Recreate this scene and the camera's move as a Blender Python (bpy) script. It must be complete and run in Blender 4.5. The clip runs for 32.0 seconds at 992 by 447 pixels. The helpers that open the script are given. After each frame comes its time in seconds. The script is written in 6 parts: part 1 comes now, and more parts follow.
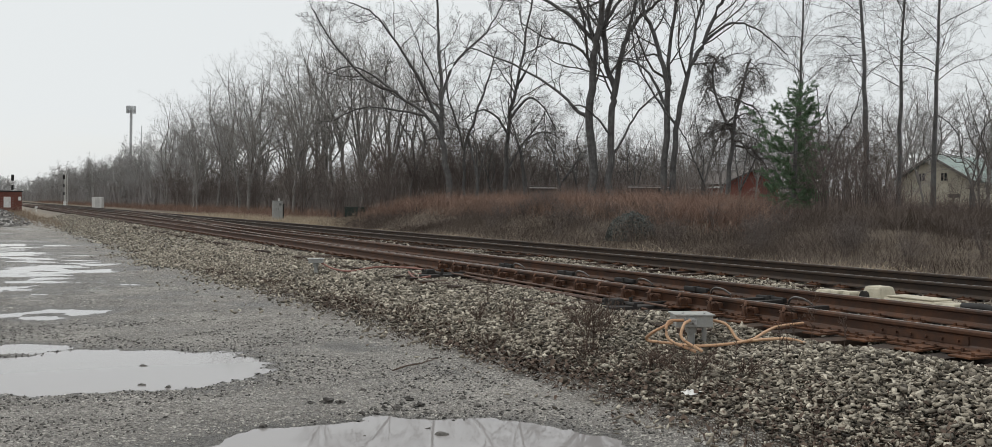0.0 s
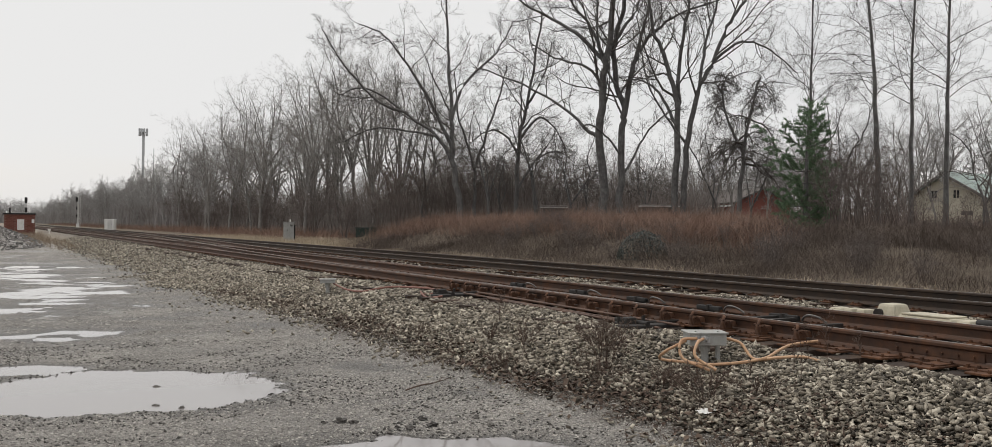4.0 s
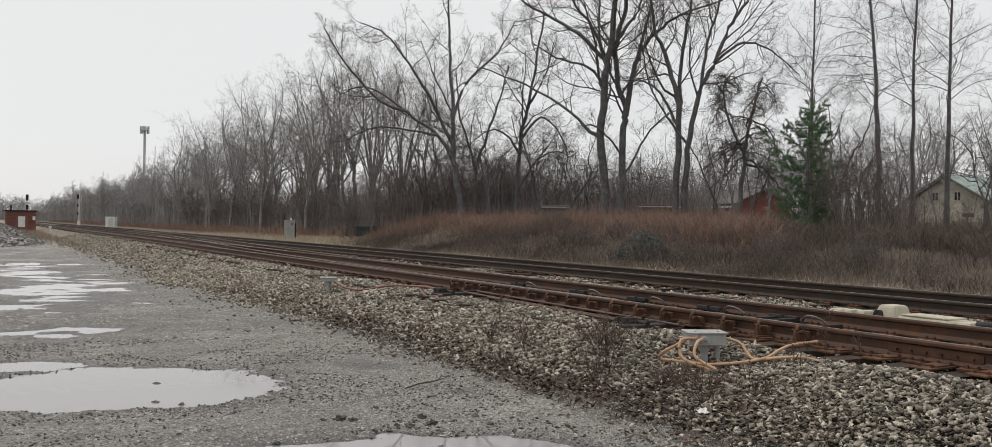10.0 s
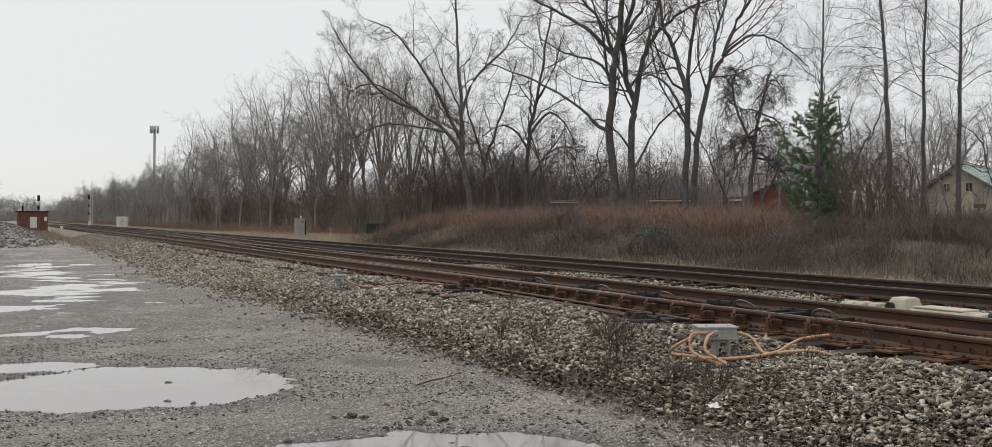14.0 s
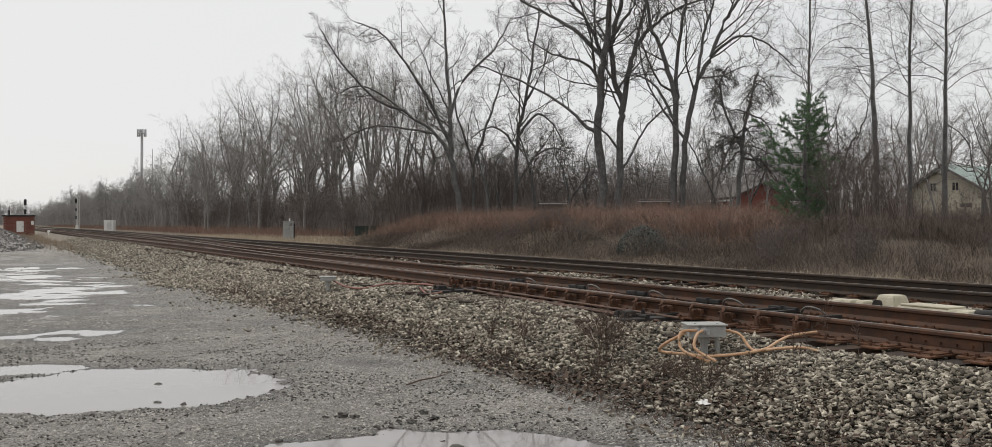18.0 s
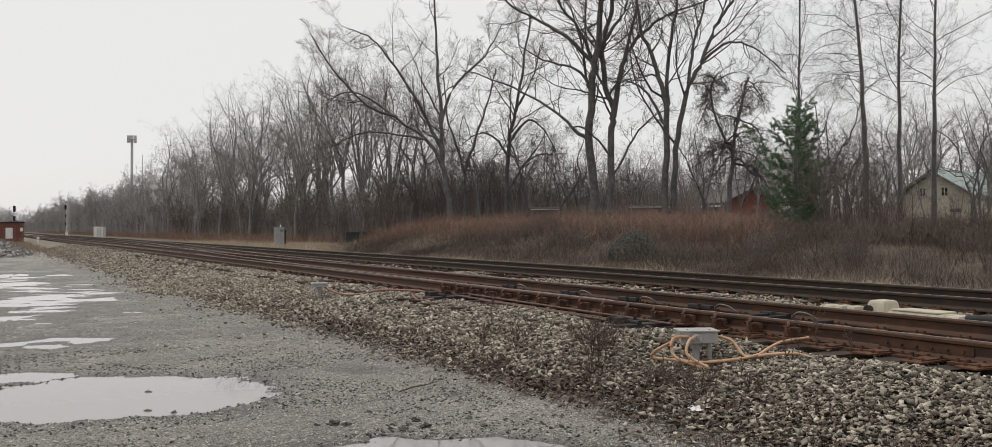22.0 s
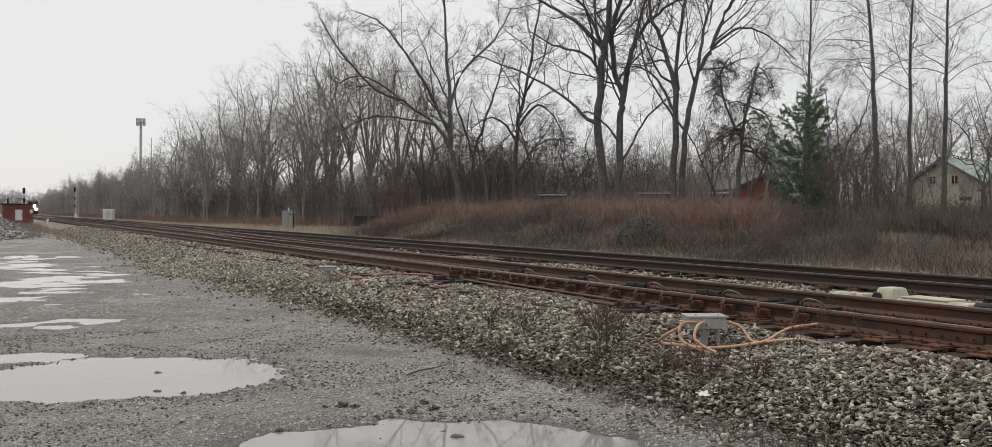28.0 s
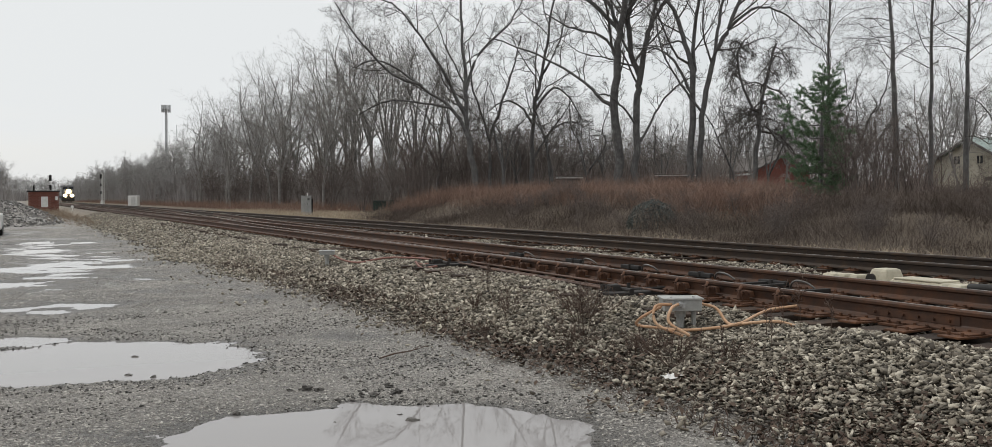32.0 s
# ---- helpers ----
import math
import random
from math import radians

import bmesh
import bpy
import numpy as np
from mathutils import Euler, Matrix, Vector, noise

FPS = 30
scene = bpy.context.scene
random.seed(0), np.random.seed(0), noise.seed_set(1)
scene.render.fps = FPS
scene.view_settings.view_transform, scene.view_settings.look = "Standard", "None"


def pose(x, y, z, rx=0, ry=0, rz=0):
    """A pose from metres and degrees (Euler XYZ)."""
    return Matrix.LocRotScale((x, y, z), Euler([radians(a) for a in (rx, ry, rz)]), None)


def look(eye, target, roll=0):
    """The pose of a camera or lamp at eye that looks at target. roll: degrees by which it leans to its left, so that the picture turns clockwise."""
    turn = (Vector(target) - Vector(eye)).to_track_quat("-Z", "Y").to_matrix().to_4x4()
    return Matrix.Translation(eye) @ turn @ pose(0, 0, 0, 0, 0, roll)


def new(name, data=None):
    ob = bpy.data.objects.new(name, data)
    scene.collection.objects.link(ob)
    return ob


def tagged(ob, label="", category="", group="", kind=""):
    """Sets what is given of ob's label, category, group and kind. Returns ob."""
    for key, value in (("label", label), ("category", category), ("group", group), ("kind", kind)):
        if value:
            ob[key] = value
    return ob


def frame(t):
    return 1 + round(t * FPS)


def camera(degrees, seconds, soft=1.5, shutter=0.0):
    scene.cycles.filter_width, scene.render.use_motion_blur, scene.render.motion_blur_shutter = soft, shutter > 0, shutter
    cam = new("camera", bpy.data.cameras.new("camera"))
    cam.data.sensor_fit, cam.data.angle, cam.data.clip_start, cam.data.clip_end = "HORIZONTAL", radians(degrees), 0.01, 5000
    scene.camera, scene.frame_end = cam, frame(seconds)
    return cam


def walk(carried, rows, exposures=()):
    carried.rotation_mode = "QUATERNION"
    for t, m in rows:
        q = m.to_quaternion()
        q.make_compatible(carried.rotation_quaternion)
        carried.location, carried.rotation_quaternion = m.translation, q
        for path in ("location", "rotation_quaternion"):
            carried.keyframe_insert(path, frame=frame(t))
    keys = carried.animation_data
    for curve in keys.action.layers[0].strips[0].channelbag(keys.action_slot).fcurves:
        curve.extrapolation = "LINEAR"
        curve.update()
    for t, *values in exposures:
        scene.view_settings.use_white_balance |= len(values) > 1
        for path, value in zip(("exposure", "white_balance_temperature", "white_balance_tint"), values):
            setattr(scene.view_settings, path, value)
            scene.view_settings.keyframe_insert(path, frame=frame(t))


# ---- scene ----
cam = camera(55.0, 32.0, soft=0.8)
PATH = [
    (0, (-7.029, 0.012, 1.495), (-6.07, 1.767, 1.457), 0.8),
    (0.5, (-7.036, 0.009, 1.495), (-6.064, 1.757, 1.484), 0.9),
    (1, (-7.037, 0.004, 1.495), (-6.062, 1.75, 1.494), 0.8),
    (1.5, (-7.036, 0.012, 1.493), (-6.066, 1.761, 1.487), 0.8),
    (2, (-7.042, 0.003, 1.496), (-6.091, 1.762, 1.496), 0.7),
    (2.5, (-7.047, 0.006, 1.49), (-6.102, 1.769, 1.495), 0.5),
    (4.5, (-7.044, 0.012, 1.486), (-6.105, 1.779, 1.488), 0.5),
    (5, (-7.037, 0.016, 1.483), (-6.088, 1.777, 1.478), 0.5),
    (5.5, (-7.035, 0.017, 1.488), (-6.088, 1.779, 1.481), 0.4),
    (6, (-7.037, 0.011, 1.483), (-6.085, 1.77, 1.477), 0.3),
    (6.5, (-7.038, 0.005, 1.484), (-6.086, 1.764, 1.476), 0.2),
    (7, (-7.034, 0.012, 1.476), (-6.078, 1.768, 1.464), 0.3),
    (7.5, (-7.035, 0.021, 1.48), (-6.082, 1.779, 1.446), 0.0),
    (8, (-7.036, 0.017, 1.48), (-6.077, 1.772, 1.447), 0.4),
    (8.5, (-7.037, 0.001, 1.479), (-6.071, 1.752, 1.454), 0.7),
    (9, (-7.043, 0.006, 1.484), (-6.079, 1.759, 1.469), 0.8),
    (9.5, (-7.045, 0.003, 1.482), (-6.093, 1.761, 1.483), 0.6),
    (10, (-7.047, 0.002, 1.479), (-6.109, 1.769, 1.482), 0.8),
    (10.5, (-7.049, -0.001, 1.483), (-6.126, 1.773, 1.487), 0.6),
    (11, (-7.05, -0.002, 1.486), (-6.12, 1.769, 1.493), 0.5),
    (11.5, (-7.045, 0.01, 1.483), (-6.122, 1.785, 1.476), 0.6),
    (12, (-7.041, 0.012, 1.474), (-6.128, 1.792, 1.469), 0.5),
    (12.5, (-7.043, 0.008, 1.479), (-6.124, 1.784, 1.47), 0.4),
    (13, (-7.044, 0.005, 1.478), (-6.129, 1.783, 1.471), 0.2),
    (13.5, (-7.041, 0.007, 1.478), (-6.125, 1.785, 1.465), 0.2),
    (14, (-7.039, 0.004, 1.484), (-6.119, 1.78, 1.478), 0.2),
    (14.5, (-7.034, 0.009, 1.482), (-6.101, 1.779, 1.482), 0.3),
    (16.5, (-7.051, -0.014, 1.461), (-6.109, 1.75, 1.447), 0.1),
    (17, (-7.051, -0.021, 1.458), (-6.106, 1.741, 1.449), -0.1),
    (17.5, (-7.053, -0.015, 1.46), (-6.111, 1.75, 1.451), -0.1),
    (18, (-7.053, -0.014, 1.461), (-6.113, 1.751, 1.459), -0.1),
    (18.5, (-7.052, -0.018, 1.462), (-6.105, 1.743, 1.464), 0.0),
    (19, (-7.056, -0.018, 1.462), (-6.098, 1.737, 1.472), 0.0),
    (19.5, (-7.06, -0.014, 1.465), (-6.104, 1.743, 1.469), -0.1),
    (20, (-7.059, -0.009, 1.461), (-6.106, 1.75, 1.465), 0.0),
    (20.5, (-7.06, -0.007, 1.463), (-6.108, 1.752, 1.467), 0.1),
    (21, (-7.057, -0.009, 1.465), (-6.101, 1.747, 1.465), 0.0),
    (21.5, (-7.056, -0.008, 1.463), (-6.092, 1.745, 1.466), 0.0),
    (22, (-7.052, -0.001, 1.467), (-6.096, 1.755, 1.477), -0.2),
    (22.5, (-7.054, -0.002, 1.461), (-6.099, 1.756, 1.467), -0.4),
    (23, (-7.055, 0.001, 1.458), (-6.105, 1.761, 1.457), -0.3),
    (23.5, (-7.059, -0.002, 1.46), (-6.108, 1.758, 1.462), -0.4),
    (24, (-7.067, -0.006, 1.46), (-6.114, 1.752, 1.462), -0.1),
    (24.5, (-7.064, -0.002, 1.461), (-6.116, 1.759, 1.465), 0.0),
    (26.5, (-7.061, -0.001, 1.461), (-6.111, 1.759, 1.454), 0.2),
    (27, (-7.058, 0.001, 1.465), (-6.11, 1.762, 1.447), -0.1),
    (27.5, (-7.063, 0.0, 1.462), (-6.123, 1.765, 1.437), -0.2),
    (28, (-7.061, 0.007, 1.456), (-6.119, 1.771, 1.435), 0.2),
    (28.5, (-7.066, 0.004, 1.461), (-6.124, 1.768, 1.441), 0.5),
    (29, (-7.061, 0.007, 1.455), (-6.121, 1.772, 1.436), 0.8),
    (29.5, (-7.059, 0.012, 1.454), (-6.123, 1.779, 1.418), 1.1),
    (30, (-7.057, 0.014, 1.455), (-6.121, 1.781, 1.422), 1.1),
    (30.5, (-7.055, 0.017, 1.453), (-6.122, 1.786, 1.426), 1.3),
    (31, (-7.057, 0.019, 1.449), (-6.122, 1.787, 1.419), 1.4),
    (31.5, (-6.988, 0.029, 1.448), (-6.06, 1.8, 1.408), 0.9),
    (32, (-6.622, -0.148, 1.443), (-5.726, 1.639, 1.388), -0.2),
]
LIGHT = [(t, 0.0, k + 60, n) for t, k, n in ((0, 6290, 7), (1, 6500, 10), (5, 6530, 10), (7, 6500, 10), (9, 6400, 9), (12, 6500, 10), (14, 6400, 9), (17, 6450, 9), (21, 6530, 10), (27, 6500, 10), (29, 6440, 9), (31, 6420, 9), (32, 6340, 8))]
walk(cam, [(t, look(e, g, r)) for t, e, g, r in PATH], LIGHT)

# ---- world and light: an overcast winter afternoon ----
world = bpy.data.worlds.new("overcast")
scene.world = world
world.use_nodes = True
wn = world.node_tree
wn.nodes.clear()
w_out = wn.nodes.new("ShaderNodeOutputWorld")
w_bg = wn.nodes.new("ShaderNodeBackground")
w_sky = wn.nodes.new("ShaderNodeTexSky")
w_sky.sky_type, w_sky.sun_disc = "NISHITA", False
w_sky.sun_elevation, w_sky.sun_rotation = radians(32), radians(-25)
w_sky.air_density, w_sky.dust_density = 1.0, 3.0
w_mix = wn.nodes.new("ShaderNodeMix")
w_mix.data_type = "RGBA"
w_scale = wn.nodes.new("ShaderNodeVectorMath")
w_scale.operation = "SCALE"
w_scale.inputs["Scale"].default_value = 0.09
w_noise = wn.nodes.new("ShaderNodeTexNoise")
w_noise.inputs["Scale"].default_value = 2.2
w_noise.inputs["Detail"].default_value = 5
w_map = wn.nodes.new("ShaderNodeMapping")
w_map.inputs["Scale"].default_value = (1, 1, 5)
w_tex = wn.nodes.new("ShaderNodeTexCoord")
w_ramp = wn.nodes.new("ShaderNodeMapRange")
w_ramp.inputs["From Min"].default_value, w_ramp.inputs["From Max"].default_value = 0.28, 0.5
w_ramp.inputs["To Min"].default_value, w_ramp.inputs["To Max"].default_value = 0.86, 0.985
wn.links.new(w_tex.outputs["Generated"], w_map.inputs["Vector"])
wn.links.new(w_map.outputs[0], w_noise.inputs["Vector"])
wn.links.new(w_noise.outputs["Fac"], w_ramp.inputs["Value"])
wn.links.new(w_sky.outputs[0], w_scale.inputs[0])
wn.links.new(w_ramp.outputs[0], w_mix.inputs["Factor"])
wn.links.new(w_scale.outputs[0], w_mix.inputs["A"])
w_mix.inputs["B"].default_value = (0.815, 0.82, 0.825, 1)
wn.links.new(w_mix.outputs["Result"], w_bg.inputs["Color"])
w_bg.inputs["Strength"].default_value = 1.0
wn.links.new(w_bg.outputs[0], w_out.inputs["Surface"])

sun_data = bpy.data.lights.new("sun", "SUN")
sun_data.energy, sun_data.angle, sun_data.color = 1.4, radians(12), (1.0, 0.955, 0.9)
sun = new("sun", sun_data)
sun.matrix_world = look((0, 0, 60), (20, -28, 0))


# ---- materials ----
class Nodes:
    """A short way to write a node material."""

    def __init__(self, name):
        self.mat = bpy.data.materials.new(name)
        self.mat.use_nodes = True
        self.t = self.mat.node_tree
        self.b = self.t.nodes["Principled BSDF"]
        self.pos = self.t.nodes.new("ShaderNodeNewGeometry").outputs["Position"]
        tex = self.t.nodes.new("ShaderNodeTexCoord")
        self.obj = tex.outputs["Object"]

    def put(self, socket, value):
        if isinstance(value, bpy.types.NodeSocket):
            self.t.links.new(value, socket)
        elif isinstance(value, tuple) and len(value) == 3 and len(socket.default_value) == 4:
            socket.default_value = (*value, 1)
        else:
            socket.default_value = value

    def noise(self, scale, detail=4, rough=0.6, where=None, stretch=None):
        n = self.t.nodes.new("ShaderNodeTexNoise")
        n.inputs["Scale"].default_value, n.inputs["Detail"].default_value, n.inputs["Roughness"].default_value = scale, detail, rough
        v = where or self.pos
        if stretch:
            m = self.t.nodes.new("ShaderNodeMapping")
            m.inputs["Scale"].default_value = stretch
            self.t.links.new(v, m.inputs["Vector"])
            v = m.outputs[0]
        self.t.links.new(v, n.inputs["Vector"])
        return n.outputs["Fac"]

    def cells(self, scale, out="Distance", where=None):
        n = self.t.nodes.new("ShaderNodeTexVoronoi")
        n.inputs["Scale"].default_value = scale
        self.t.links.new(where or self.pos, n.inputs["Vector"])
        return n.outputs[out]

    def span(self, value, a, b, c=0.0, d=1.0):
        n = self.t.nodes.new("ShaderNodeMapRange")
        for key, v in (("Value", value), ("From Min", a), ("From Max", b), ("To Min", c), ("To Max", d)):
            self.put(n.inputs[key], v)
        return n.outputs[0]

    def mix(self, fac, a, b, how="MIX"):
        n = self.t.nodes.new("ShaderNodeMix")
        n.data_type, n.blend_type = "RGBA", how
        self.put(n.inputs["Factor"], fac)
        self.put(n.inputs["A"], a)
        self.put(n.inputs["B"], b)
        return n.outputs["Result"]

    def math(self, op, a, b=0.0):
        n = self.t.nodes.new("ShaderNodeMath")
        n.operation = op
        self.put(n.inputs[0], a)
        self.put(n.inputs[1], b)
        return n.outputs[0]

    def axis(self, i):
        n = self.t.nodes.new("ShaderNodeSeparateXYZ")
        self.t.links.new(self.pos, n.inputs[0])
        return n.outputs[i]

    def each(self):
        return self.t.nodes.new("ShaderNodeObjectInfo").outputs["Random"]

    def island(self):
        return self.t.nodes.new("ShaderNodeNewGeometry").outputs["Random Per Island"]

    def bump(self, height, strength=0.5, distance=0.02):
        n = self.t.nodes.new("ShaderNodeBump")
        n.inputs["Strength"].default_value, n.inputs["Distance"].default_value = strength, distance
        self.put(n.inputs["Height"], height)
        if self.b.inputs["Normal"].links:
            self.t.links.new(self.b.inputs["Normal"].links[0].from_socket, n.inputs["Normal"])
        self.t.links.new(n.outputs[0], self.b.inputs["Normal"])

    def done(self, color=None, rough=0.7, metal=0.0, spec=None):
        if color is not None:
            self.put(self.b.inputs["Base Color"], color)
        self.put(self.b.inputs["Roughness"], rough)
        self.put(self.b.inputs["Metallic"], metal)
        if spec is not None:
            self.put(self.b.inputs["Specular IOR Level"], spec)
        return self.mat


def m_plain(name, dark, light, scale=8.0, rough=0.6, metal=0.0, per=0.0, bump=0.15, dist=0.004):
    """Paint, wood or metal with stains at two scales."""
    n = Nodes(name)
    a = n.noise(scale, 6, 0.65, n.obj)
    c = n.mix(n.span(a, 0.35, 0.68), dark, light)
    fine = n.noise(scale * 9, 3, 0.6, n.obj)
    c = n.mix(n.span(fine, 0.3, 0.75, 0.0, 0.35), c, tuple(v * 0.55 for v in dark))
    if per:
        c = n.mix(n.span(n.each(), 0, 1, 0, per), c, tuple(v * 0.5 for v in dark))
    n.bump(fine, bump, dist)
    return n.done(c, n.span(a, 0.3, 0.7, rough - 0.1, min(1, rough + 0.12)), metal)


# the ground: wet gravelled asphalt, ballast bed, winter grass and leaf litter, told apart by where they lie
def m_ground():
    n = Nodes("ground_surface")
    x, y = n.axis(0), n.axis(1)
    big, mid, fine, grit = n.noise(0.35, 5), n.noise(2.4, 6), n.noise(22, 5, 0.7), n.noise(110, 3, 0.7)
    peb = n.cells(52, "Color")
    clump = n.noise(1.3, 6, 0.7)
    road = n.mix(n.span(mid, 0.38, 0.64), (0.24, 0.22, 0.197), (0.42, 0.39, 0.352))
    road = n.mix(n.span(n.noise(0.7, 5, 0.65, None, (1.0, 0.45, 1)), 0.38, 0.56, 0.45, 0.0), road, (0.16, 0.146, 0.13))
    road = n.mix(n.span(big, 0.42, 0.6, 0, 0.55), road, (0.5, 0.47, 0.435))
    speck = n.math("MULTIPLY", n.span(fine, 0.44, 0.62), n.span(clump, 0.4, 0.6, 0.35, 1.0))
    patch = n.span(n.noise(0.9, 6, 0.7, None, (1.0, 0.6, 1)), 0.42, 0.62)
    road = n.mix(n.math("MULTIPLY", speck, n.span(patch, 0, 1, 1.0, 0.2)), road, (0.07, 0.065, 0.06))
    tone = n.math("MULTIPLY", n.span(grit, 0.5, 0.64), n.span(clump, 0.62, 0.42, 0.25, 0.8))
    road = n.mix(tone, road, (0.46, 0.435, 0.4))
    split = n.t.nodes.new("ShaderNodeSeparateColor")
    n.t.links.new(peb, split.inputs[0])
    road = n.mix(n.span(split.outputs[0], 0.4, 0.0, 0, 0.8), road, (0.055, 0.05, 0.046))
    road = n.mix(n.span(split.outputs[1], 0.72, 1.0, 0, 0.75), road, (0.52, 0.49, 0.45))
    dirt = n.mix(n.span(fine, 0.42, 0.6), (0.035, 0.027, 0.02), (0.15, 0.125, 0.098))
    soil = n.mix(n.span(mid, 0.3, 0.7), (0.09, 0.066, 0.045), (0.18, 0.142, 0.095))
    soil = n.mix(n.span(fine, 0.3, 0.75), soil, (0.09, 0.064, 0.045))
    edge = n.math("ADD", x, n.span(mid, 0.2, 0.8, -0.5, 0.5))
    # farther up the line the toe of the ballast is spread thin over the yard
    spread = n.span(y, 9, 26)
    bed = n.mix(n.span(fine, 0.34, 0.6), (0.12, 0.108, 0.09), (0.44, 0.405, 0.345))
    bed = n.mix(n.span(y, 42, 85), bed, n.mix(n.span(mid, 0.35, 0.65), (0.13, 0.11, 0.088), (0.22, 0.19, 0.152)))
    dirt = n.mix(spread, dirt, bed)
    c = n.mix(n.span(edge, n.span(spread, 0, 1, -2.95, -4.3), n.span(spread, 0, 1, -2.5, -2.2)), road, dirt)
    c = n.mix(n.span(edge, 7.5, 8.3), c, soil)
    c = n.mix(n.span(edge, -8.8, -10.5), c, soil)
    c = n.mix(n.span(y, 62, 75), c, n.mix(n.span(edge, -0.9, -2.6), c, n.mix(n.span(mid, 0.3, 0.7), (0.17, 0.138, 0.102), (0.31, 0.26, 0.2))))
    wet = n.math("MULTIPLY", n.span(n.noise(0.55, 4, 0.65, None, (0.9, 0.55, 1)), 0.44, 0.6), n.span(x, -3.6, -5.0))
    wet = n.math("MULTIPLY", wet, n.span(y, 4.0, 14.0, 0.35, 1.0))
    c = n.mix(n.math("MULTIPLY", wet, 0.4), c, (0.12, 0.112, 0.102))
    # damp rims round the standing water
    damp = n.math("MULTIPLY", n.span(n.math("ADD", n.axis(2), n.span(fine, 0.2, 0.8, -0.006, 0.006)), 0.008, -0.01), n.span(x, -2.6, -3.2))
    c = n.mix(n.math("MULTIPLY", damp, 0.62), c, (0.06, 0.056, 0.052))
    wet = n.math("MAXIMUM", wet, n.math("MULTIPLY", damp, 0.7))
    n.bump(n.math("ADD", fine, n.math("MULTIPLY", grit, 0.6)), 0.95, 0.035)
    n.bump(n.cells(52), 0.9, 0.016)
    return n.done(c, n.span(wet, 0.0, 1.0, 0.82, 0.28), 0.0, 0.4)


def m_stone(name, tones, per_island=True):
    n = Nodes(name)
    r = n.island() if per_island else n.each()
    ramp = n.t.nodes.new("ShaderNodeValToRGB")
    ramp.color_ramp.interpolation = "LINEAR"
    while len(ramp.color_ramp.elements) < len(tones):
        ramp.color_ramp.elements.new(0.5)
    for i, tone in enumerate(tones):
        ramp.color_ramp.elements[i].position = i / (len(tones) - 1)
        ramp.color_ramp.elements[i].color = (*tone, 1)
    n.t.links.new(r, ramp.inputs[0])
    a = n.noise(60, 4, 0.7)
    c = n.mix(n.span(a, 0.4, 0.75, 0, 0.35), ramp.outputs[0], (0.08, 0.07, 0.06))
    n.bump(a, 0.4, 0.008)
    return n.done(c, 0.78, 0.0, 0.35)


def m_bark(name, dark, light):
    n = Nodes(name)
    a = n.noise(3.0, 5, 0.6, n.obj)
    b = n.noise(14, 4, 0.65, n.obj, (1, 1, 0.25))
    c = n.mix(n.span(a, 0.35, 0.68), dark, light)
    c = n.mix(n.span(b, 0.35, 0.7, 0, 0.6), c, tuple(v * 0.5 for v in dark))
    n.bump(b, 0.6, 0.03)
    return n.done(c, 0.92, 0.0, 0.2)


def m_blade(name, tones):
    n = Nodes(name)
    ramp = n.t.nodes.new("ShaderNodeValToRGB")
    while len(ramp.color_ramp.elements) < len(tones):
        ramp.color_ramp.elements.new(0.5)
    for i, tone in enumerate(tones):
        ramp.color_ramp.elements[i].position = i / (len(tones) - 1)
        ramp.color_ramp.elements[i].color = (*tone, 1)
    n.t.links.new(n.math("ADD", n.math("MULTIPLY", n.island(), 0.55), n.span(n.noise(0.16, 4), 0.3, 0.7, 0, 0.45)), ramp.inputs[0])
    return n.done(ramp.outputs[0], 0.85, 0.0, 0.2)


def m_water():
    n = Nodes("puddle_water")
    n.put(n.b.inputs["Transmission Weight"], 0.25)
    n.put(n.b.inputs["IOR"], 1.33)
    n.bump(n.noise(5, 2), 0.015, 0.01)
    return n.done((0.35, 0.33, 0.322), 0.015, 0.0, 0.5)


def m_lamp(name, color, strength):
    n = Nodes(name)
    n.put(n.b.inputs["Emission Color"], color)
    n.put(n.b.inputs["Emission Strength"], strength)
    return n.done(color, 0.3)


GROUND = m_ground()
BALLAST_TONES = [(0.024, 0.02, 0.0155), (0.195, 0.17, 0.133), (0.42, 0.374, 0.3), (0.073, 0.06, 0.046), (0.65, 0.59, 0.482), (0.243, 0.206, 0.158), (0.039, 0.0315, 0.024)]
STONE = m_stone("ballast_stone", BALLAST_TONES)
STONE_EACH = m_stone("single_ballast_stone", BALLAST_TONES, False)
SPOIL = m_stone("spoil_stone", [(0.06, 0.057, 0.054), (0.16, 0.153, 0.145), (0.25, 0.24, 0.228), (0.1, 0.095, 0.09)])
PEBBLE = m_stone("road_pebble", [(0.06, 0.055, 0.05), (0.3, 0.282, 0.255), (0.52, 0.495, 0.45), (0.14, 0.13, 0.118), (0.38, 0.36, 0.325)])
WETCRUMB = m_stone("wet_stone_crumb", [(0.035, 0.033, 0.03), (0.09, 0.085, 0.078), (0.16, 0.15, 0.138), (0.06, 0.056, 0.05)])
WATER = m_water()
RUST = m_plain("rusty_rail_side", (0.03, 0.0125, 0.006), (0.105, 0.042, 0.017), 5, 0.7, 0.0)
DULLRAIL = m_plain("dark_weathered_rail_side", (0.02, 0.012, 0.0075), (0.062, 0.037, 0.022), 5, 0.75, 0.05)
RAILTOP = m_plain("polished_rail_head", (0.26, 0.235, 0.21), (0.42, 0.395, 0.37), 3, 0.36, 0.85)
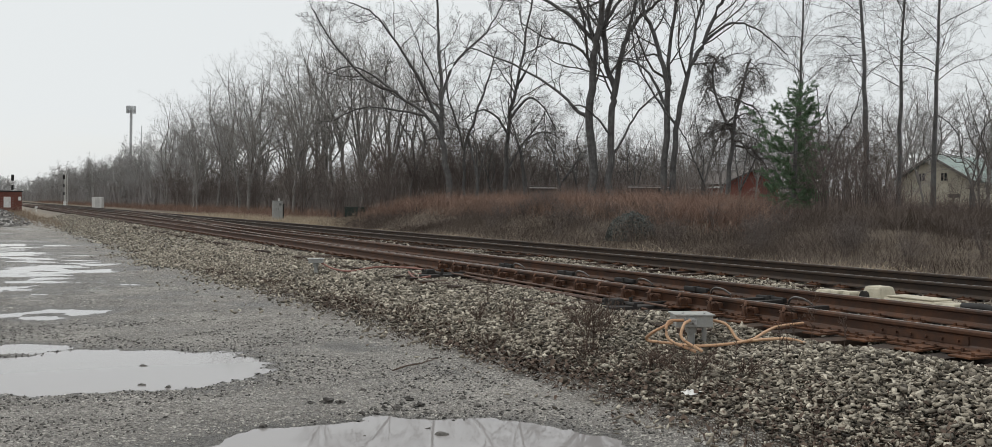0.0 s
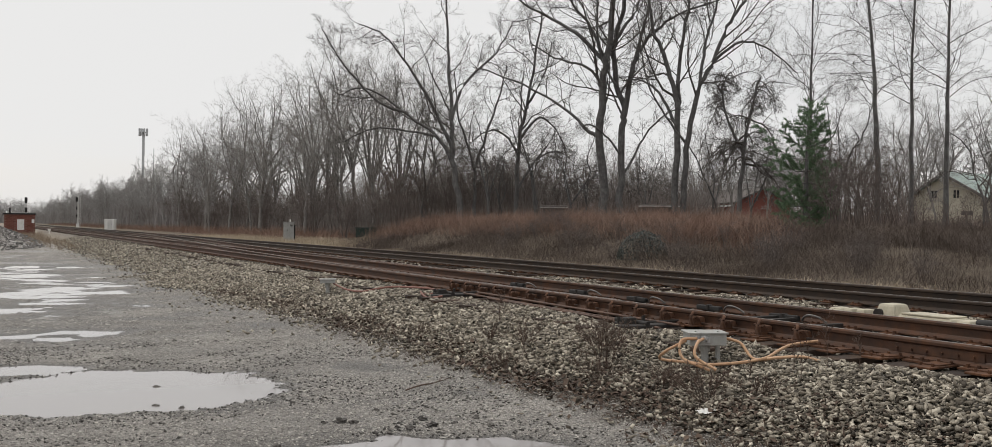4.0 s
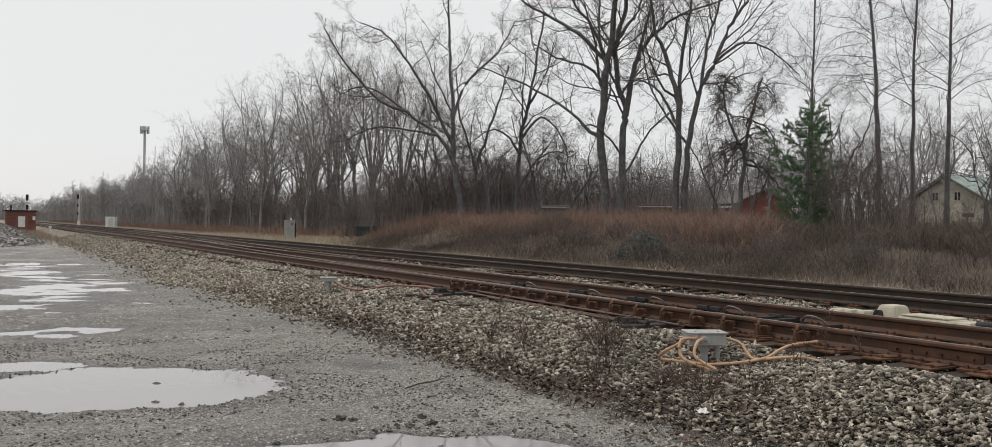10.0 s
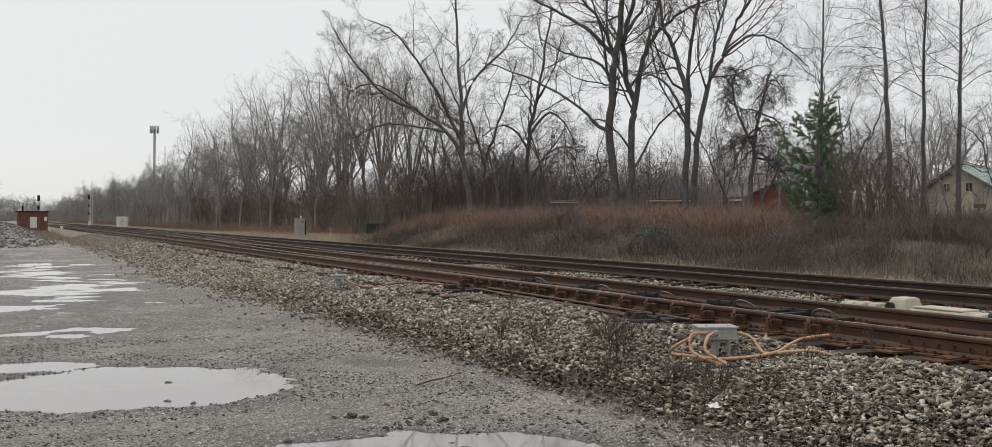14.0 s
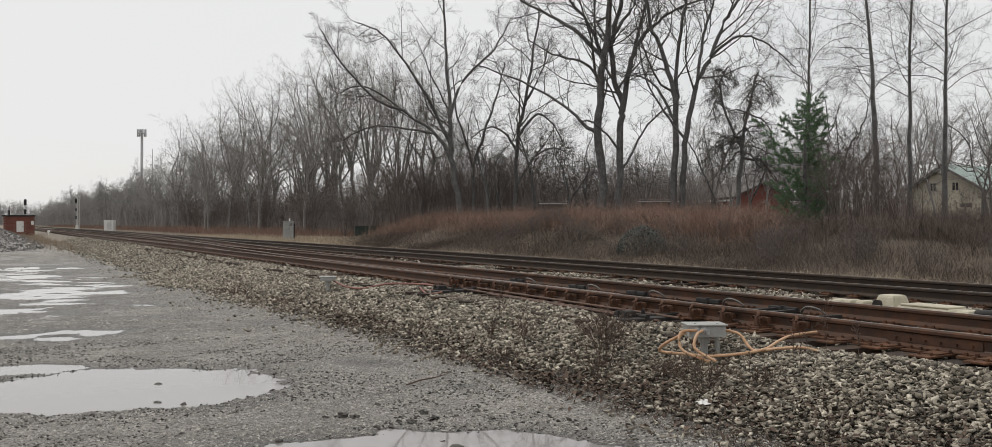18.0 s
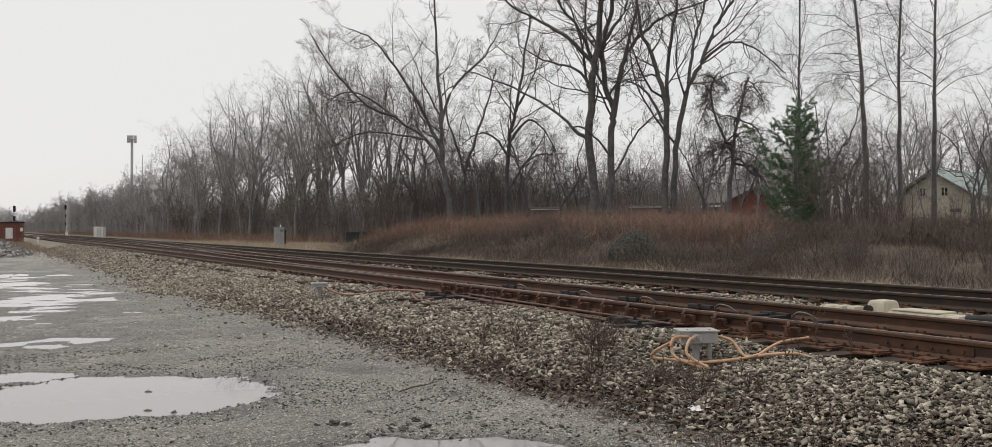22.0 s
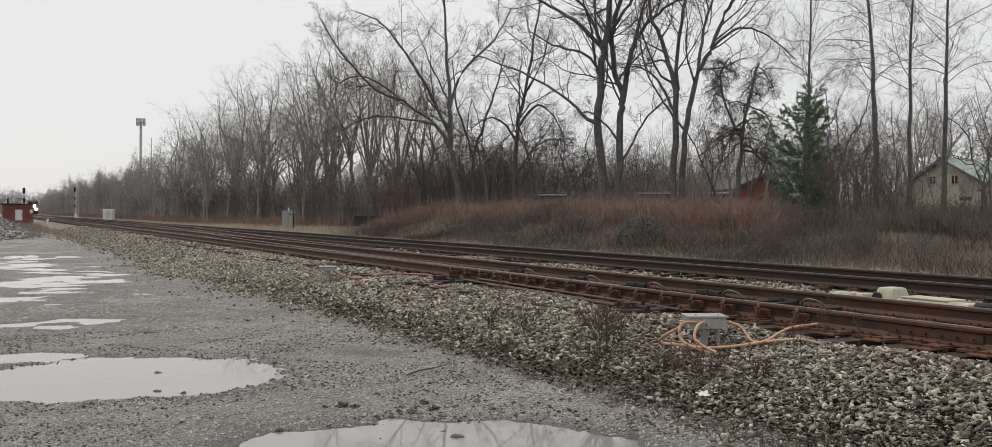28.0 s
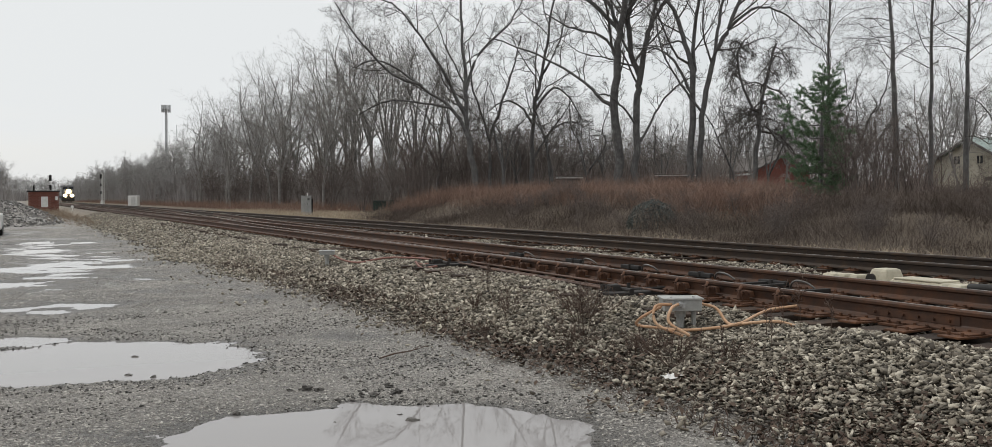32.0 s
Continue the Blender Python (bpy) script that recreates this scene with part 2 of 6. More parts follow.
RUSTPART = m_plain("rusty_iron", (0.055, 0.022, 0.01), (0.18, 0.077, 0.033), 12, 0.8, 0.15, 0.4)
TIE = m_plain("weathered_tie_wood", (0.024, 0.014, 0.009), (0.09, 0.052, 0.031), 6, 0.95, 0, 0.7, 0.5, 0.01)
DARKIRON = m_plain("greasy_dark_iron", (0.011, 0.009, 0.008), (0.034, 0.028, 0.024), 10, 0.8, 0.0)
CREAM = m_plain("cream_paint", (0.4, 0.36, 0.265), (0.58, 0.53, 0.41), 4, 0.5)
GREYBOX = m_plain("grey_enamel", (0.3, 0.3, 0.285), (0.42, 0.42, 0.4), 6, 0.45)
PALEBOX = m_plain("pale_grey_paint", (0.5, 0.49, 0.47), (0.64, 0.63, 0.6), 3, 0.5)
SILVER = m_plain("aluminium_paint", (0.4, 0.4, 0.4), (0.58, 0.58, 0.58), 5, 0.4, 0.5)
WHITE = m_plain("white_paint", (0.66, 0.65, 0.62), (0.8, 0.79, 0.77), 3, 0.5)
BLACK = m_plain("black_paint", (0.012, 0.011, 0.011), (0.03, 0.028, 0.027), 5, 0.75)
ORANGE = m_plain("orange_conduit", (0.46, 0.255, 0.135), (0.6, 0.39, 0.245), 9, 0.5)
REDHOSE = m_plain("faded_red_hose", (0.19, 0.08, 0.062), (0.29, 0.14, 0.11), 9, 0.6)
BRICKRED = m_plain("red_brick", (0.17, 0.062, 0.046), (0.25, 0.095, 0.07), 8, 0.85, 0, 0.5)
MORTAR = m_plain("brick_mortar", (0.2, 0.11, 0.088), (0.25, 0.15, 0.12), 8, 0.9)
GREENBIN = m_plain("dark_green_paint", (0.014, 0.03, 0.024), (0.028, 0.052, 0.042), 4, 0.5)
SIDING = m_plain("cream_siding", (0.46, 0.42, 0.335), (0.6, 0.56, 0.46), 2, 0.7)
ROOFGREEN = m_plain("weathered_green_roof", (0.26, 0.33, 0.30), (0.38, 0.45, 0.42), 1.5, 0.7)
ROOFGREY = m_plain("grey_shingle", (0.1, 0.088, 0.082), (0.17, 0.15, 0.14), 3, 0.85)
BARNRED = m_plain("barn_red_boards", (0.17, 0.055, 0.042), (0.25, 0.085, 0.064), 2, 0.8)
GLASS = m_plain("dark_window_glass", (0.02, 0.022, 0.025), (0.035, 0.038, 0.04), 1, 0.1)
BARK = m_bark("grey_brown_bark", (0.11, 0.106, 0.103), (0.205, 0.199, 0.195))
TWIG = m_bark("dark_twig_bark", (0.095, 0.087, 0.081), (0.17, 0.158, 0.15))
# bark and twigs of the wood, paler with distance: haze put into the colour
MIDHAZETWIG = m_bark("light_haze_twig", (0.25, 0.235, 0.218), (0.4, 0.38, 0.355))
HAZETWIG = m_bark("haze_pale_twig", (0.27, 0.258, 0.25), (0.41, 0.395, 0.385))
MIDHAZEBARK = m_bark("light_haze_bark", (0.18, 0.172, 0.162), (0.33, 0.316, 0.298))
HAZEBARK = m_bark("haze_pale_bark", (0.2, 0.188, 0.176), (0.34, 0.322, 0.304))
BRUSHBARK = m_bark("brown_shrub_bark", (0.12, 0.098, 0.088), (0.22, 0.185, 0.168))
NEEDLE = m_blade("pine_needle", [(0.06, 0.105, 0.06), (0.1, 0.165, 0.092), (0.165, 0.24, 0.14), (0.085, 0.14, 0.084)])
REDGRASS = m_blade("russet_weed", [(0.11, 0.068, 0.053), (0.2, 0.125, 0.097), (0.3, 0.205, 0.16), (0.145, 0.09, 0.069)])
GREYWEED = m_blade("grey_brown_weed", [(0.04, 0.03, 0.025), (0.085, 0.066, 0.055), (0.15, 0.12, 0.1), (0.055, 0.042, 0.034)])
STRAW = m_blade("straw_grass", [(0.34, 0.26, 0.175), (0.44, 0.355, 0.255), (0.5, 0.425, 0.325), (0.29, 0.22, 0.15)])
BRUSH = m_blade("dark_brush_twig", [(0.095, 0.07, 0.062), (0.16, 0.122, 0.108), (0.21, 0.168, 0.15), (0.12, 0.088, 0.077)])
SAPLING = m_blade("grey_sapling", [(0.15, 0.13, 0.12), (0.22, 0.196, 0.18), (0.29, 0.264, 0.245), (0.18, 0.158, 0.146)])
# stalk colour greyed and paled to carry the distant haze
HAZEWOOD = m_blade("haze_grey_wood", [(0.2, 0.183, 0.178), (0.26, 0.243, 0.236), (0.31, 0.292, 0.284), (0.225, 0.207, 0.2)])
TANWEED = m_blade("tan_weed", [(0.17, 0.12, 0.085), (0.25, 0.19, 0.14), (0.32, 0.255, 0.19), (0.2, 0.145, 0.105)])
DEADLEAF = m_blade("dead_leaf", [(0.028, 0.02, 0.016), (0.065, 0.045, 0.035), (0.13, 0.094, 0.072), (0.045, 0.031, 0.025)])
DEADWEED = m_blade("dead_trackside_weed", [(0.04, 0.026, 0.021), (0.075, 0.05, 0.04), (0.115, 0.08, 0.062), (0.055, 0.036, 0.029)])


# ---- making meshes ----
def mesh(name, verts, faces, mats, smooth=False, index=None):
    me = bpy.data.meshes.new(name)
    me.from_pydata([tuple(v) for v in verts], [], faces)
    for m in (mats if isinstance(mats, (list, tuple)) else [mats]):
        me.materials.append(m)
    if index is not None:
        me.polygons.foreach_set("material_index", np.asarray(index, dtype=np.int32))
    if smooth:
        me.polygons.foreach_set("use_smooth", np.ones(len(me.polygons), dtype=bool))
    me.update()
    return me


def raw_mesh(name, verts, loops, size, mats, smooth=False):
    """A mesh of equal-sided faces from arrays, quick for large counts."""
    verts, loops = np.asarray(verts, np.float32), np.asarray(loops, np.int32).ravel()
    me = bpy.data.meshes.new(name)
    me.vertices.add(len(verts))
    me.vertices.foreach_set("co", verts.ravel())
    me.loops.add(len(loops))
    me.loops.foreach_set("vertex_index", loops)
    k = len(loops) // size
    me.polygons.add(k)
    me.polygons.foreach_set("loop_start", np.arange(k, dtype=np.int32) * size)
    me.polygons.foreach_set("loop_total", np.full(k, size, np.int32))
    for m in (mats if isinstance(mats, (list, tuple)) else [mats]):
        me.materials.append(m)
    if smooth:
        me.polygons.foreach_set("use_smooth", np.ones(k, dtype=bool))
    me.update(calc_edges=True)
    return me


def part(name, data, parent=None, label="", at=None, material=None):
    """Links a bmesh or a mesh as one object under its thing."""
    if isinstance(data, bmesh.types.BMesh):
        me = bpy.data.meshes.new(name)
        data.to_mesh(me)
        data.free()
        data = me
    if material is not None:
        data.materials.clear()
        data.materials.append(material)
    ob = new(name, data)
    if parent is not None:
        ob.parent = parent
    if at is not None:
        ob.matrix_basis = at
    if label:
        ob["label"] = label
    return ob


def box(w, d, h, bevel=0.0, at=(0, 0, 0), bm=None, taper=1.0, turn=0.0):
    """A block w x d x h standing on at, its edges rounded."""
    own = bmesh.new()
    bmesh.ops.create_cube(own, size=1)
    for v in own.verts:
        k = taper if v.co.z > 0 else 1.0
        v.co = Vector((v.co.x * w * k, v.co.y * d * k, (v.co.z + 0.5) * h))
    if bevel:
        bmesh.ops.bevel(own, geom=own.edges[:], offset=bevel, segments=2, affect="EDGES", profile=0.6)
    bmesh.ops.transform(own, matrix=Matrix.Translation(at) @ Matrix.Rotation(turn, 4, "Z"), verts=own.verts[:])
    return joined(bm, own)


def joined(bm, own):
    if bm is None:
        return own
    me = bpy.data.meshes.new("join")
    own.to_mesh(me)
    own.free()
    bm.from_mesh(me)
    bpy.data.meshes.remove(me)
    return bm


def rod(p, q, r, r2=None, n=10, bm=None):
    """A round bar from p to q."""
    own = bmesh.new()
    p, q = Vector(p), Vector(q)
    bmesh.ops.create_cone(own, cap_ends=True, segments=n, radius1=r, radius2=r if r2 is None else r2, depth=(q - p).length)
    m = Matrix.Translation((p + q) / 2) @ (q - p).to_track_quat("Z", "Y").to_matrix().to_4x4()
    bmesh.ops.transform(own, matrix=m, verts=own.verts[:])
    return joined(bm, own)


def tube(points, r, n=8, steps=6):
    """A bent hose through a few points."""
    P = [Vector(p) for p in points]
    P = [P[0] * 2 - P[1]] + P + [P[-1] * 2 - P[-2]]
    line = []
    for i in range(1, len(P) - 2):
        for j in range(steps):
            t = j / steps
            a, b, c, d = P[i - 1], P[i], P[i + 1], P[i + 2]
            line.append(0.5 * ((2 * b) + (c - a) * t + (2 * a - 5 * b + 4 * c - d) * t * t + (3 * b - a - 3 * c + d) * t ** 3))
    line.append(P[-2])
    line = np.array(line)
    v, f = tubes([(line, np.full(len(line), r))], n)
    return raw_mesh("hose", v, f, 4, [], True)


def tubes(lines, n):
    """Vertices and four-sided faces of tubes round polylines (points, radii); lines of one length are made together."""
    V, F, base = [], [], 0
    ang = np.arange(n) * 2 * np.pi / n
    ca, sa = np.cos(ang)[:, None], np.sin(ang)[:, None]
    by_length = {}
    for pts, rad in lines:
        by_length.setdefault(len(pts), []).append((pts, rad))
    for m, same in by_length.items():
        P, R = np.array([p for p, r in same], float), np.array([r for p, r in same], float)
        d = np.gradient(P, axis=1)
        d /= np.linalg.norm(d, axis=2, keepdims=True) + 1e-9
        ref = np.where(np.abs(d[:, :, 2:3]) > 0.9, [[[1.0, 0, 0]]], [[[0, 0, 1.0]]])
        u = np.cross(d, ref)
        u /= np.linalg.norm(u, axis=2, keepdims=True) + 1e-9
        w = np.cross(d, u)
        ring = P[:, :, None] + R[:, :, None, None] * (ca * u[:, :, None] + sa * w[:, :, None])
        V.append(ring.reshape(-1, 3))
        i = np.arange(m - 1)[:, None] * n + np.arange(n)[None]
        j = np.arange(m - 1)[:, None] * n + (np.arange(n)[None] + 1) % n
        one = np.stack([i, j, j + n, i + n], -1).reshape(-1, 4)
        F.append((one[None] + (np.arange(len(same)) * m * n)[:, None, None]).reshape(-1, 4) + base)
        base += len(same) * m * n
    return np.concatenate(V), np.concatenate(F)


def thing(name, label, category, m=None, group="", kind=""):
    ob = tagged(new(name), label, category, group, kind)
    if m is not None:
        ob.matrix_basis = m
    return ob


STAND = Vector((-7.03, 0.0, 0.0))


def polar(bearing, distance, z=0.0):
    """A place by its bearing from the track's direction and its distance from the roadside."""
    a = radians(bearing)
    return STAND.x + distance * math.sin(a), STAND.y + distance * math.cos(a), z


# ---- the lie of the land ----
RAIL = 0.55
NEAR, FAR = (0.0, 1.505), (4.27, 5.775)
PUDDLES = [
    # x, y, half width, half length, lean, depth
    (-6.02, 9.05, 1.2, 1.0, -0.25, 0.05),
    (-4.66, 5.15, 1.12, 1.25, 0.3, 0.045),
    (-7.0, 10.75, 0.78, 0.32, 0.0, 0.035),
    (-6.9, 17.3, 1.0, 1.2, 0.0, 0.006),
    (-6.5, 22.0, 1.5, 1.8, 0.1, 0.006),
    (-5.5, 26.5, 1.5, 2.8, 0.0, 0.005),
    (-6.6, 31.0, 1.4, 3.2, 0.1, 0.007),
    (-5.4, 18.6, 1.5, 1.3, 0.0, 0.004),
    (-6.3, 14.0, 1.2, 0.8, 0.0, 0.006),
    (-4.9, 22.5, 1.6, 1.7, 0.0, 0.005),
    (-5.2, 34.5, 1.5, 2.4, 0.0, 0.009),
]


def smooth(a, b, v):
    t = np.clip((v - a) / (b - a), 0, 1)
    return t * t * (3 - 2 * t)


def wave(x, y, s, seed=0.0):
    """A soft unevenness with no seams."""
    return (np.sin(x * s + 1.7 * np.sin(y * s * 0.73 + seed) + seed) + np.sin(y * s * 1.13 + 1.3 * np.sin(x * s * 0.61 + seed * 2.1))
            + 0.5 * np.sin(2.3 * s * (x + 0.7 * y) + seed * 3.3) + 0.4 * np.sin(3.9 * s * (y - 0.55 * x) + seed)) / 2.9


def land(x, y):
    """The height of the ground."""
    x, y = np.asarray(x, float), np.asarray(y, float)
    z = 0.008 * wave(x, y, 1.1, 1.0) + 0.008 * wave(x, y, 2.7, 7.0) + 0.004 * wave(x, y, 6.3, 2.0) + 0.0032 * wave(x, y, 15.0, 4.0) + 0.0025 * wave(x, y, 33.0, 6.0)
    for px, py, a, b, lean, depth in PUDDLES:
        c, s = math.cos(lean), math.sin(lean)
        u, v = ((x - px) * c + (y - py) * s) / a, ((y - py) * c - (x - px) * s) / b
        z = z - (depth + 0.012) * np.exp(-((u * u + v * v) ** 1.5) * 1.0)
    z = z + smooth(11.5, 14, y) * smooth(50, 40, y) * smooth(-2.9, -3.6, x) * (0.011 * wave(x * 0.55, y * 0.6, 4.6, 8.0) + 0.008 * wave(x * 0.5, y * 0.7, 9.5, 1.5))
    z = z + 0.009 * np.exp(-(((x + 3.9) / 1.0) ** 2 + ((y - 6.2) / 0.55) ** 2)) * (1 + 1.3 * wave(x, y, 7.5, 2.2))
    shoulder = smooth(-2.9, -0.75, x) * 0.33 - smooth(-0.62, -0.45, x) * (0.018 + 0.04 * smooth(0.1, -0.05, x) * smooth(11.2, 10.2, y))
    z = z + shoulder * (1 + 0.12 * wave(x, y, 1.7, 3.0))
    z = z - smooth(6.7, 8.6, x) * 0.1
    # the weed-grown bank behind the far track
    bank = smooth(8.5, 15.5, x + 0.8 * wave(x, y, 0.22, 5.0)) * smooth(74, 58, y) * smooth(0.34, 0.46, (x + 7) / np.maximum(y, 1.0)) * (0.62 + 0.6 * smooth(14, 32, y) + 0.1 * wave(x, y, 0.3, 2.5))
    z = z + bank * smooth(-40, 5, y)
    z = z + smooth(9, 30, x) * smooth(50, 80, y) * 0.25
    # heap of spoil beside the hut
    z = z + 1.35 * np.exp(-(((x + 8.4) / 3.5) ** 2 + ((y - 66) / 13.0) ** 2) ** 1.4)
    return z


def ground_sheet():
    xs = np.concatenate([[-1600, -900, -500, -250, -120, -60, -35, -22, -15], np.arange(-11, -8.4, 0.4), np.arange(-8.4, -2.4, 0.06), np.arange(-2.4, 0, 0.2),
                         np.arange(0, 22, 0.7), np.arange(22, 60, 3), [64, 75, 100, 140, 220, 350, 600, 1000, 1600]])
    ys = np.concatenate([[-900, -400, -150, -60, -25, -10, -4, 0, 2], np.arange(3, 13, 0.06), np.arange(13, 34, 0.14), np.arange(34, 90, 1.2), [92, 100, 110, 125, 150, 190, 250, 330, 450, 650, 1000, 1800]])
    X, Y = np.meshgrid(xs, ys)
    Z = land(X, Y)
    nx = len(xs)
    i = (np.arange(len(ys) - 1)[:, None] * nx + np.arange(nx - 1)[None])
    F = np.stack([i, i + 1, i + nx + 1, i + nx], -1).reshape(-1, 4)
    me = raw_mesh("ground", np.stack([X, Y, Z], -1).reshape(-1, 3), F, 4, GROUND, True)
    return tagged(new("ground", me), "wet gravelled yard, ballast bed and winter ground", "ground", kind="structure")


ground = ground_sheet()


def puddle_sheets():
    """Standing water: level sheets that fill the hollows of the yard."""
    for order, (px, py, a, b, lean, depth) in enumerate(PUDDLES):
        k = 40
        t = np.arange(k) * 2 * np.pi / k
        u, v = np.cos(t) * a * 1.35, np.sin(t) * b * 1.35
        c, s = math.cos(lean), math.sin(lean)
        verts = [(u[i] * c - v[i] * s, u[i] * s + v[i] * c, 0) for i in range(k)]
        ob = new("puddle", mesh("puddle", verts, [list(range(k))], WATER))
        ob.location = (px, py, -0.014 - 0.0006 * order)
        tagged(ob, "shallow rain puddle mirroring the pale sky", "puddle", "puddles in the yard", "structure")


puddle_sheets()


# ---- the railway ----
def rail_section():
    """Half of the section of a rail, from the foot up, as (out, up)."""
    half = [(0.07, 0.0), (0.07, 0.012), (0.02, 0.032), (0.009, 0.045), (0.009, 0.118), (0.034, 0.132), (0.036, 0.155), (0.028, 0.168), (0.012, 0.172)]
    return half + [(-a, b) for a, b in reversed(half)]


def rail_mesh(xs, ys, side=None):
    """A rail along a line x(y); its running surface is bright."""
    sec = rail_section()
    k = len(sec)
    V = [(x + a, y, RAIL - 0.172 + b) for x, y in zip(xs, ys) for a, b in sec]
    F, index = [], []
    for i in range(len(ys) - 1):
        for j in range(k):
            F.append((i * k + j, i * k + (j + 1) % k, (i + 1) * k + (j + 1) % k, (i + 1) * k + j))
            index.append(1 if j in (8,) else 0)
    F += [tuple(range(k)), tuple(range((len(ys) - 1) * k, len(ys) * k))]
    index += [0, 0]
    return mesh("rail", V, F, [side or RUST, RAILTOP], False, index)


def tie_mesh(length, seed):
    rng = random.Random(seed)
    bm = box(length, 0.225, 0.19, 0.012)
    for v in bm.verts:
        v.co += Vector((rng.uniform(-1, 1) * 0.02, rng.uniform(-1, 1) * 0.008, rng.uniform(-1, 1) * 0.006))
    me = bpy.data.meshes.new("tie")
    bm.to_mesh(me)
    bm.free()
    me.materials.append(TIE)
    return me


def plate_mesh():
    bm = box(0.34, 0.19, 0.016, 0)
    for sx in (-1, 1):
        box(0.02, 0.19, 0.014, 0, (sx * 0.082, 0, 0.016), bm)
        for sy in (-0.05, 0.05):
            box(0.022, 0.022, 0.03, 0, (sx * 0.1, sy, 0.014), bm)
    me = bpy.data.meshes.new("tie_plate")
    bm.to_mesh(me)
    bm.free()
    me.materials.append(RUSTPART)
    return me


def switch_line(y):
    """How far the crossover has swung from the near track towards the far one."""
    y = np.asarray(y, float)
    start, lead, total = 8.5, 30.0, 88.0
    slope = 4.27 / (total - lead)
    t = y - start
    return np.where(t < 0, 0, np.where(t < lead, slope * t * t / (2 * lead), np.where(t < total - lead, slope * (t - lead / 2), 4.27 - slope * np.clip(total - t, 0, None) ** 2 / (2 * lead))))


def tracks():
    rng = random.Random(5)
    tie_short = [tie_mesh(2.6, s) for s in range(4)]
    tie_long = [tie_mesh(3.3, 10 + s) for s in range(4)]
    plate = plate_mesh()
    top = RAIL - 0.172 - 0.016
    for name, (xa, xb), label in (("near_track", NEAR, "rusty main line track with a switch on worn wooden ties"), ("far_track", FAR, "straight main line track on wooden ties and grey ballast")):
        track = thing(name, label, "railway track", kind="structure")
        for x in (xa, xb):
            part("rail", rail_mesh([x] * 5, [-14, 3, 12, 60, 700], RUST if x < 3 else DULLRAIL), track)
        mid = (xa + xb) / 2
        rest = bmesh.new()
        y = -4.0
        while y < 330:
            y += 0.5 + rng.uniform(-0.03, 0.03)
            long = name == "near_track" and 6.5 < y < 45
            at = pose(mid - (0.25 if long else 0) + rng.uniform(-0.06, 0.06), y, top - 0.19 - rng.uniform(0, 0.012), 0, 0, rng.uniform(-1.5, 1.5))
            if 2 < y < 62:
                part("tie", rng.choice(tie_long if long else tie_short), track, at=at)
                if y < 48:
                    for x in (xa, xb):
                        part("tie_plate", plate, track, at=pose(x, y, top))
            elif y > 0 and y < 200:
                own = bmesh.new()
                bmesh.ops.create_cube(own, size=1, matrix=at @ Matrix.Translation((0, 0, 0.095)) @ Matrix.Diagonal((2.6, 0.225, 0.19, 1)))
                joined(rest, own)
        tagged(part("far_ties", rest, track, "weathered ties running into the distance", material=TIE), kind="stuff")
        if name == "near_track":
            ys = np.concatenate([np.arange(8.5, 40, 1.5), np.arange(40, 97, 3)])
            s = switch_line(ys)
            left, right = s.copy(), 1.505 + s
            # the blades taper against their stock rails
            part("switch_rail", rail_mesh(left[1:] + 0.075 * np.exp(-(ys[1:] - 8.5) / 9) + 0.01, ys[1:]), track, "curved closure rail of the crossover")
            part("switch_rail", rail_mesh(right[4:] - 0.0, ys[4:]), track, "curved closure rail of the crossover")


tracks()


# ---- trees ----
def grow(rng, pts, r0, r1, level, out, kids, ratio, wander, lift, spread, stout=0.03):
    """Adds a limb along pts and, on it, its branches; the last order of twigs comes as straight tapering spikes."""
    m = len(pts)
    t = np.linspace(0, 1, m)
    rad = r0 + (r1 - r0) * t ** 0.8
    out[level].append((pts, rad))
    size = np.linalg.norm(np.diff(pts, axis=0), axis=1).sum()
    first = 0.38 if level == 0 else 0.15
    k = kids[level]
    f = first + (1 - first) * (np.arange(k) + rng.random(k)) / k
    i = np.minimum((f * (m - 1)).astype(int), m - 2)
    g = (f * (m - 1) - i)[:, None]
    P = pts[i] * (1 - g) + pts[i + 1] * g
    D = pts[i + 1] - pts[i]
    D /= np.linalg.norm(D, axis=1, keepdims=True) + 1e-9
    side = rng.normal(size=(k, 3))
    side -= D * (side * D).sum(1, keepdims=True)
    side /= np.linalg.norm(side, axis=1, keepdims=True) + 1e-9
    ang = np.radians(spread[0] + (spread[1] - spread[0]) * rng.random((k, 1)))
    W = D * np.cos(ang) + side * np.sin(ang)
    length = size * ratio[level] * (1.15 - 0.6 * f) * (0.7 + 0.6 * rng.random(k))
    if level == len(kids) - 1:
        W[:, 2] += lift * 2
        out[-1].append((P, P + W * length[:, None], np.minimum(rad[i] * 0.7, 0.0045)))
        return
    n = (8, 5, 3, 3)[level]
    for c in range(k):
        v, line = W[c], [P[c]]
        shake = rng.normal(size=(n - 1, 3)) * wander
        for q in range(n - 1):
            v = v + shake[q]
            v[2] += lift
            v = v / np.linalg.norm(v)
            line.append(line[-1] + v * length[c] / (n - 1))
        rr = min(rad[i[c]] * 0.62, stout * length[c] + 0.004)
        grow(rng, np.array(line), rr, max(rr * 0.25, 0.0035), level + 1, out, kids, ratio, wander, lift, spread, stout)


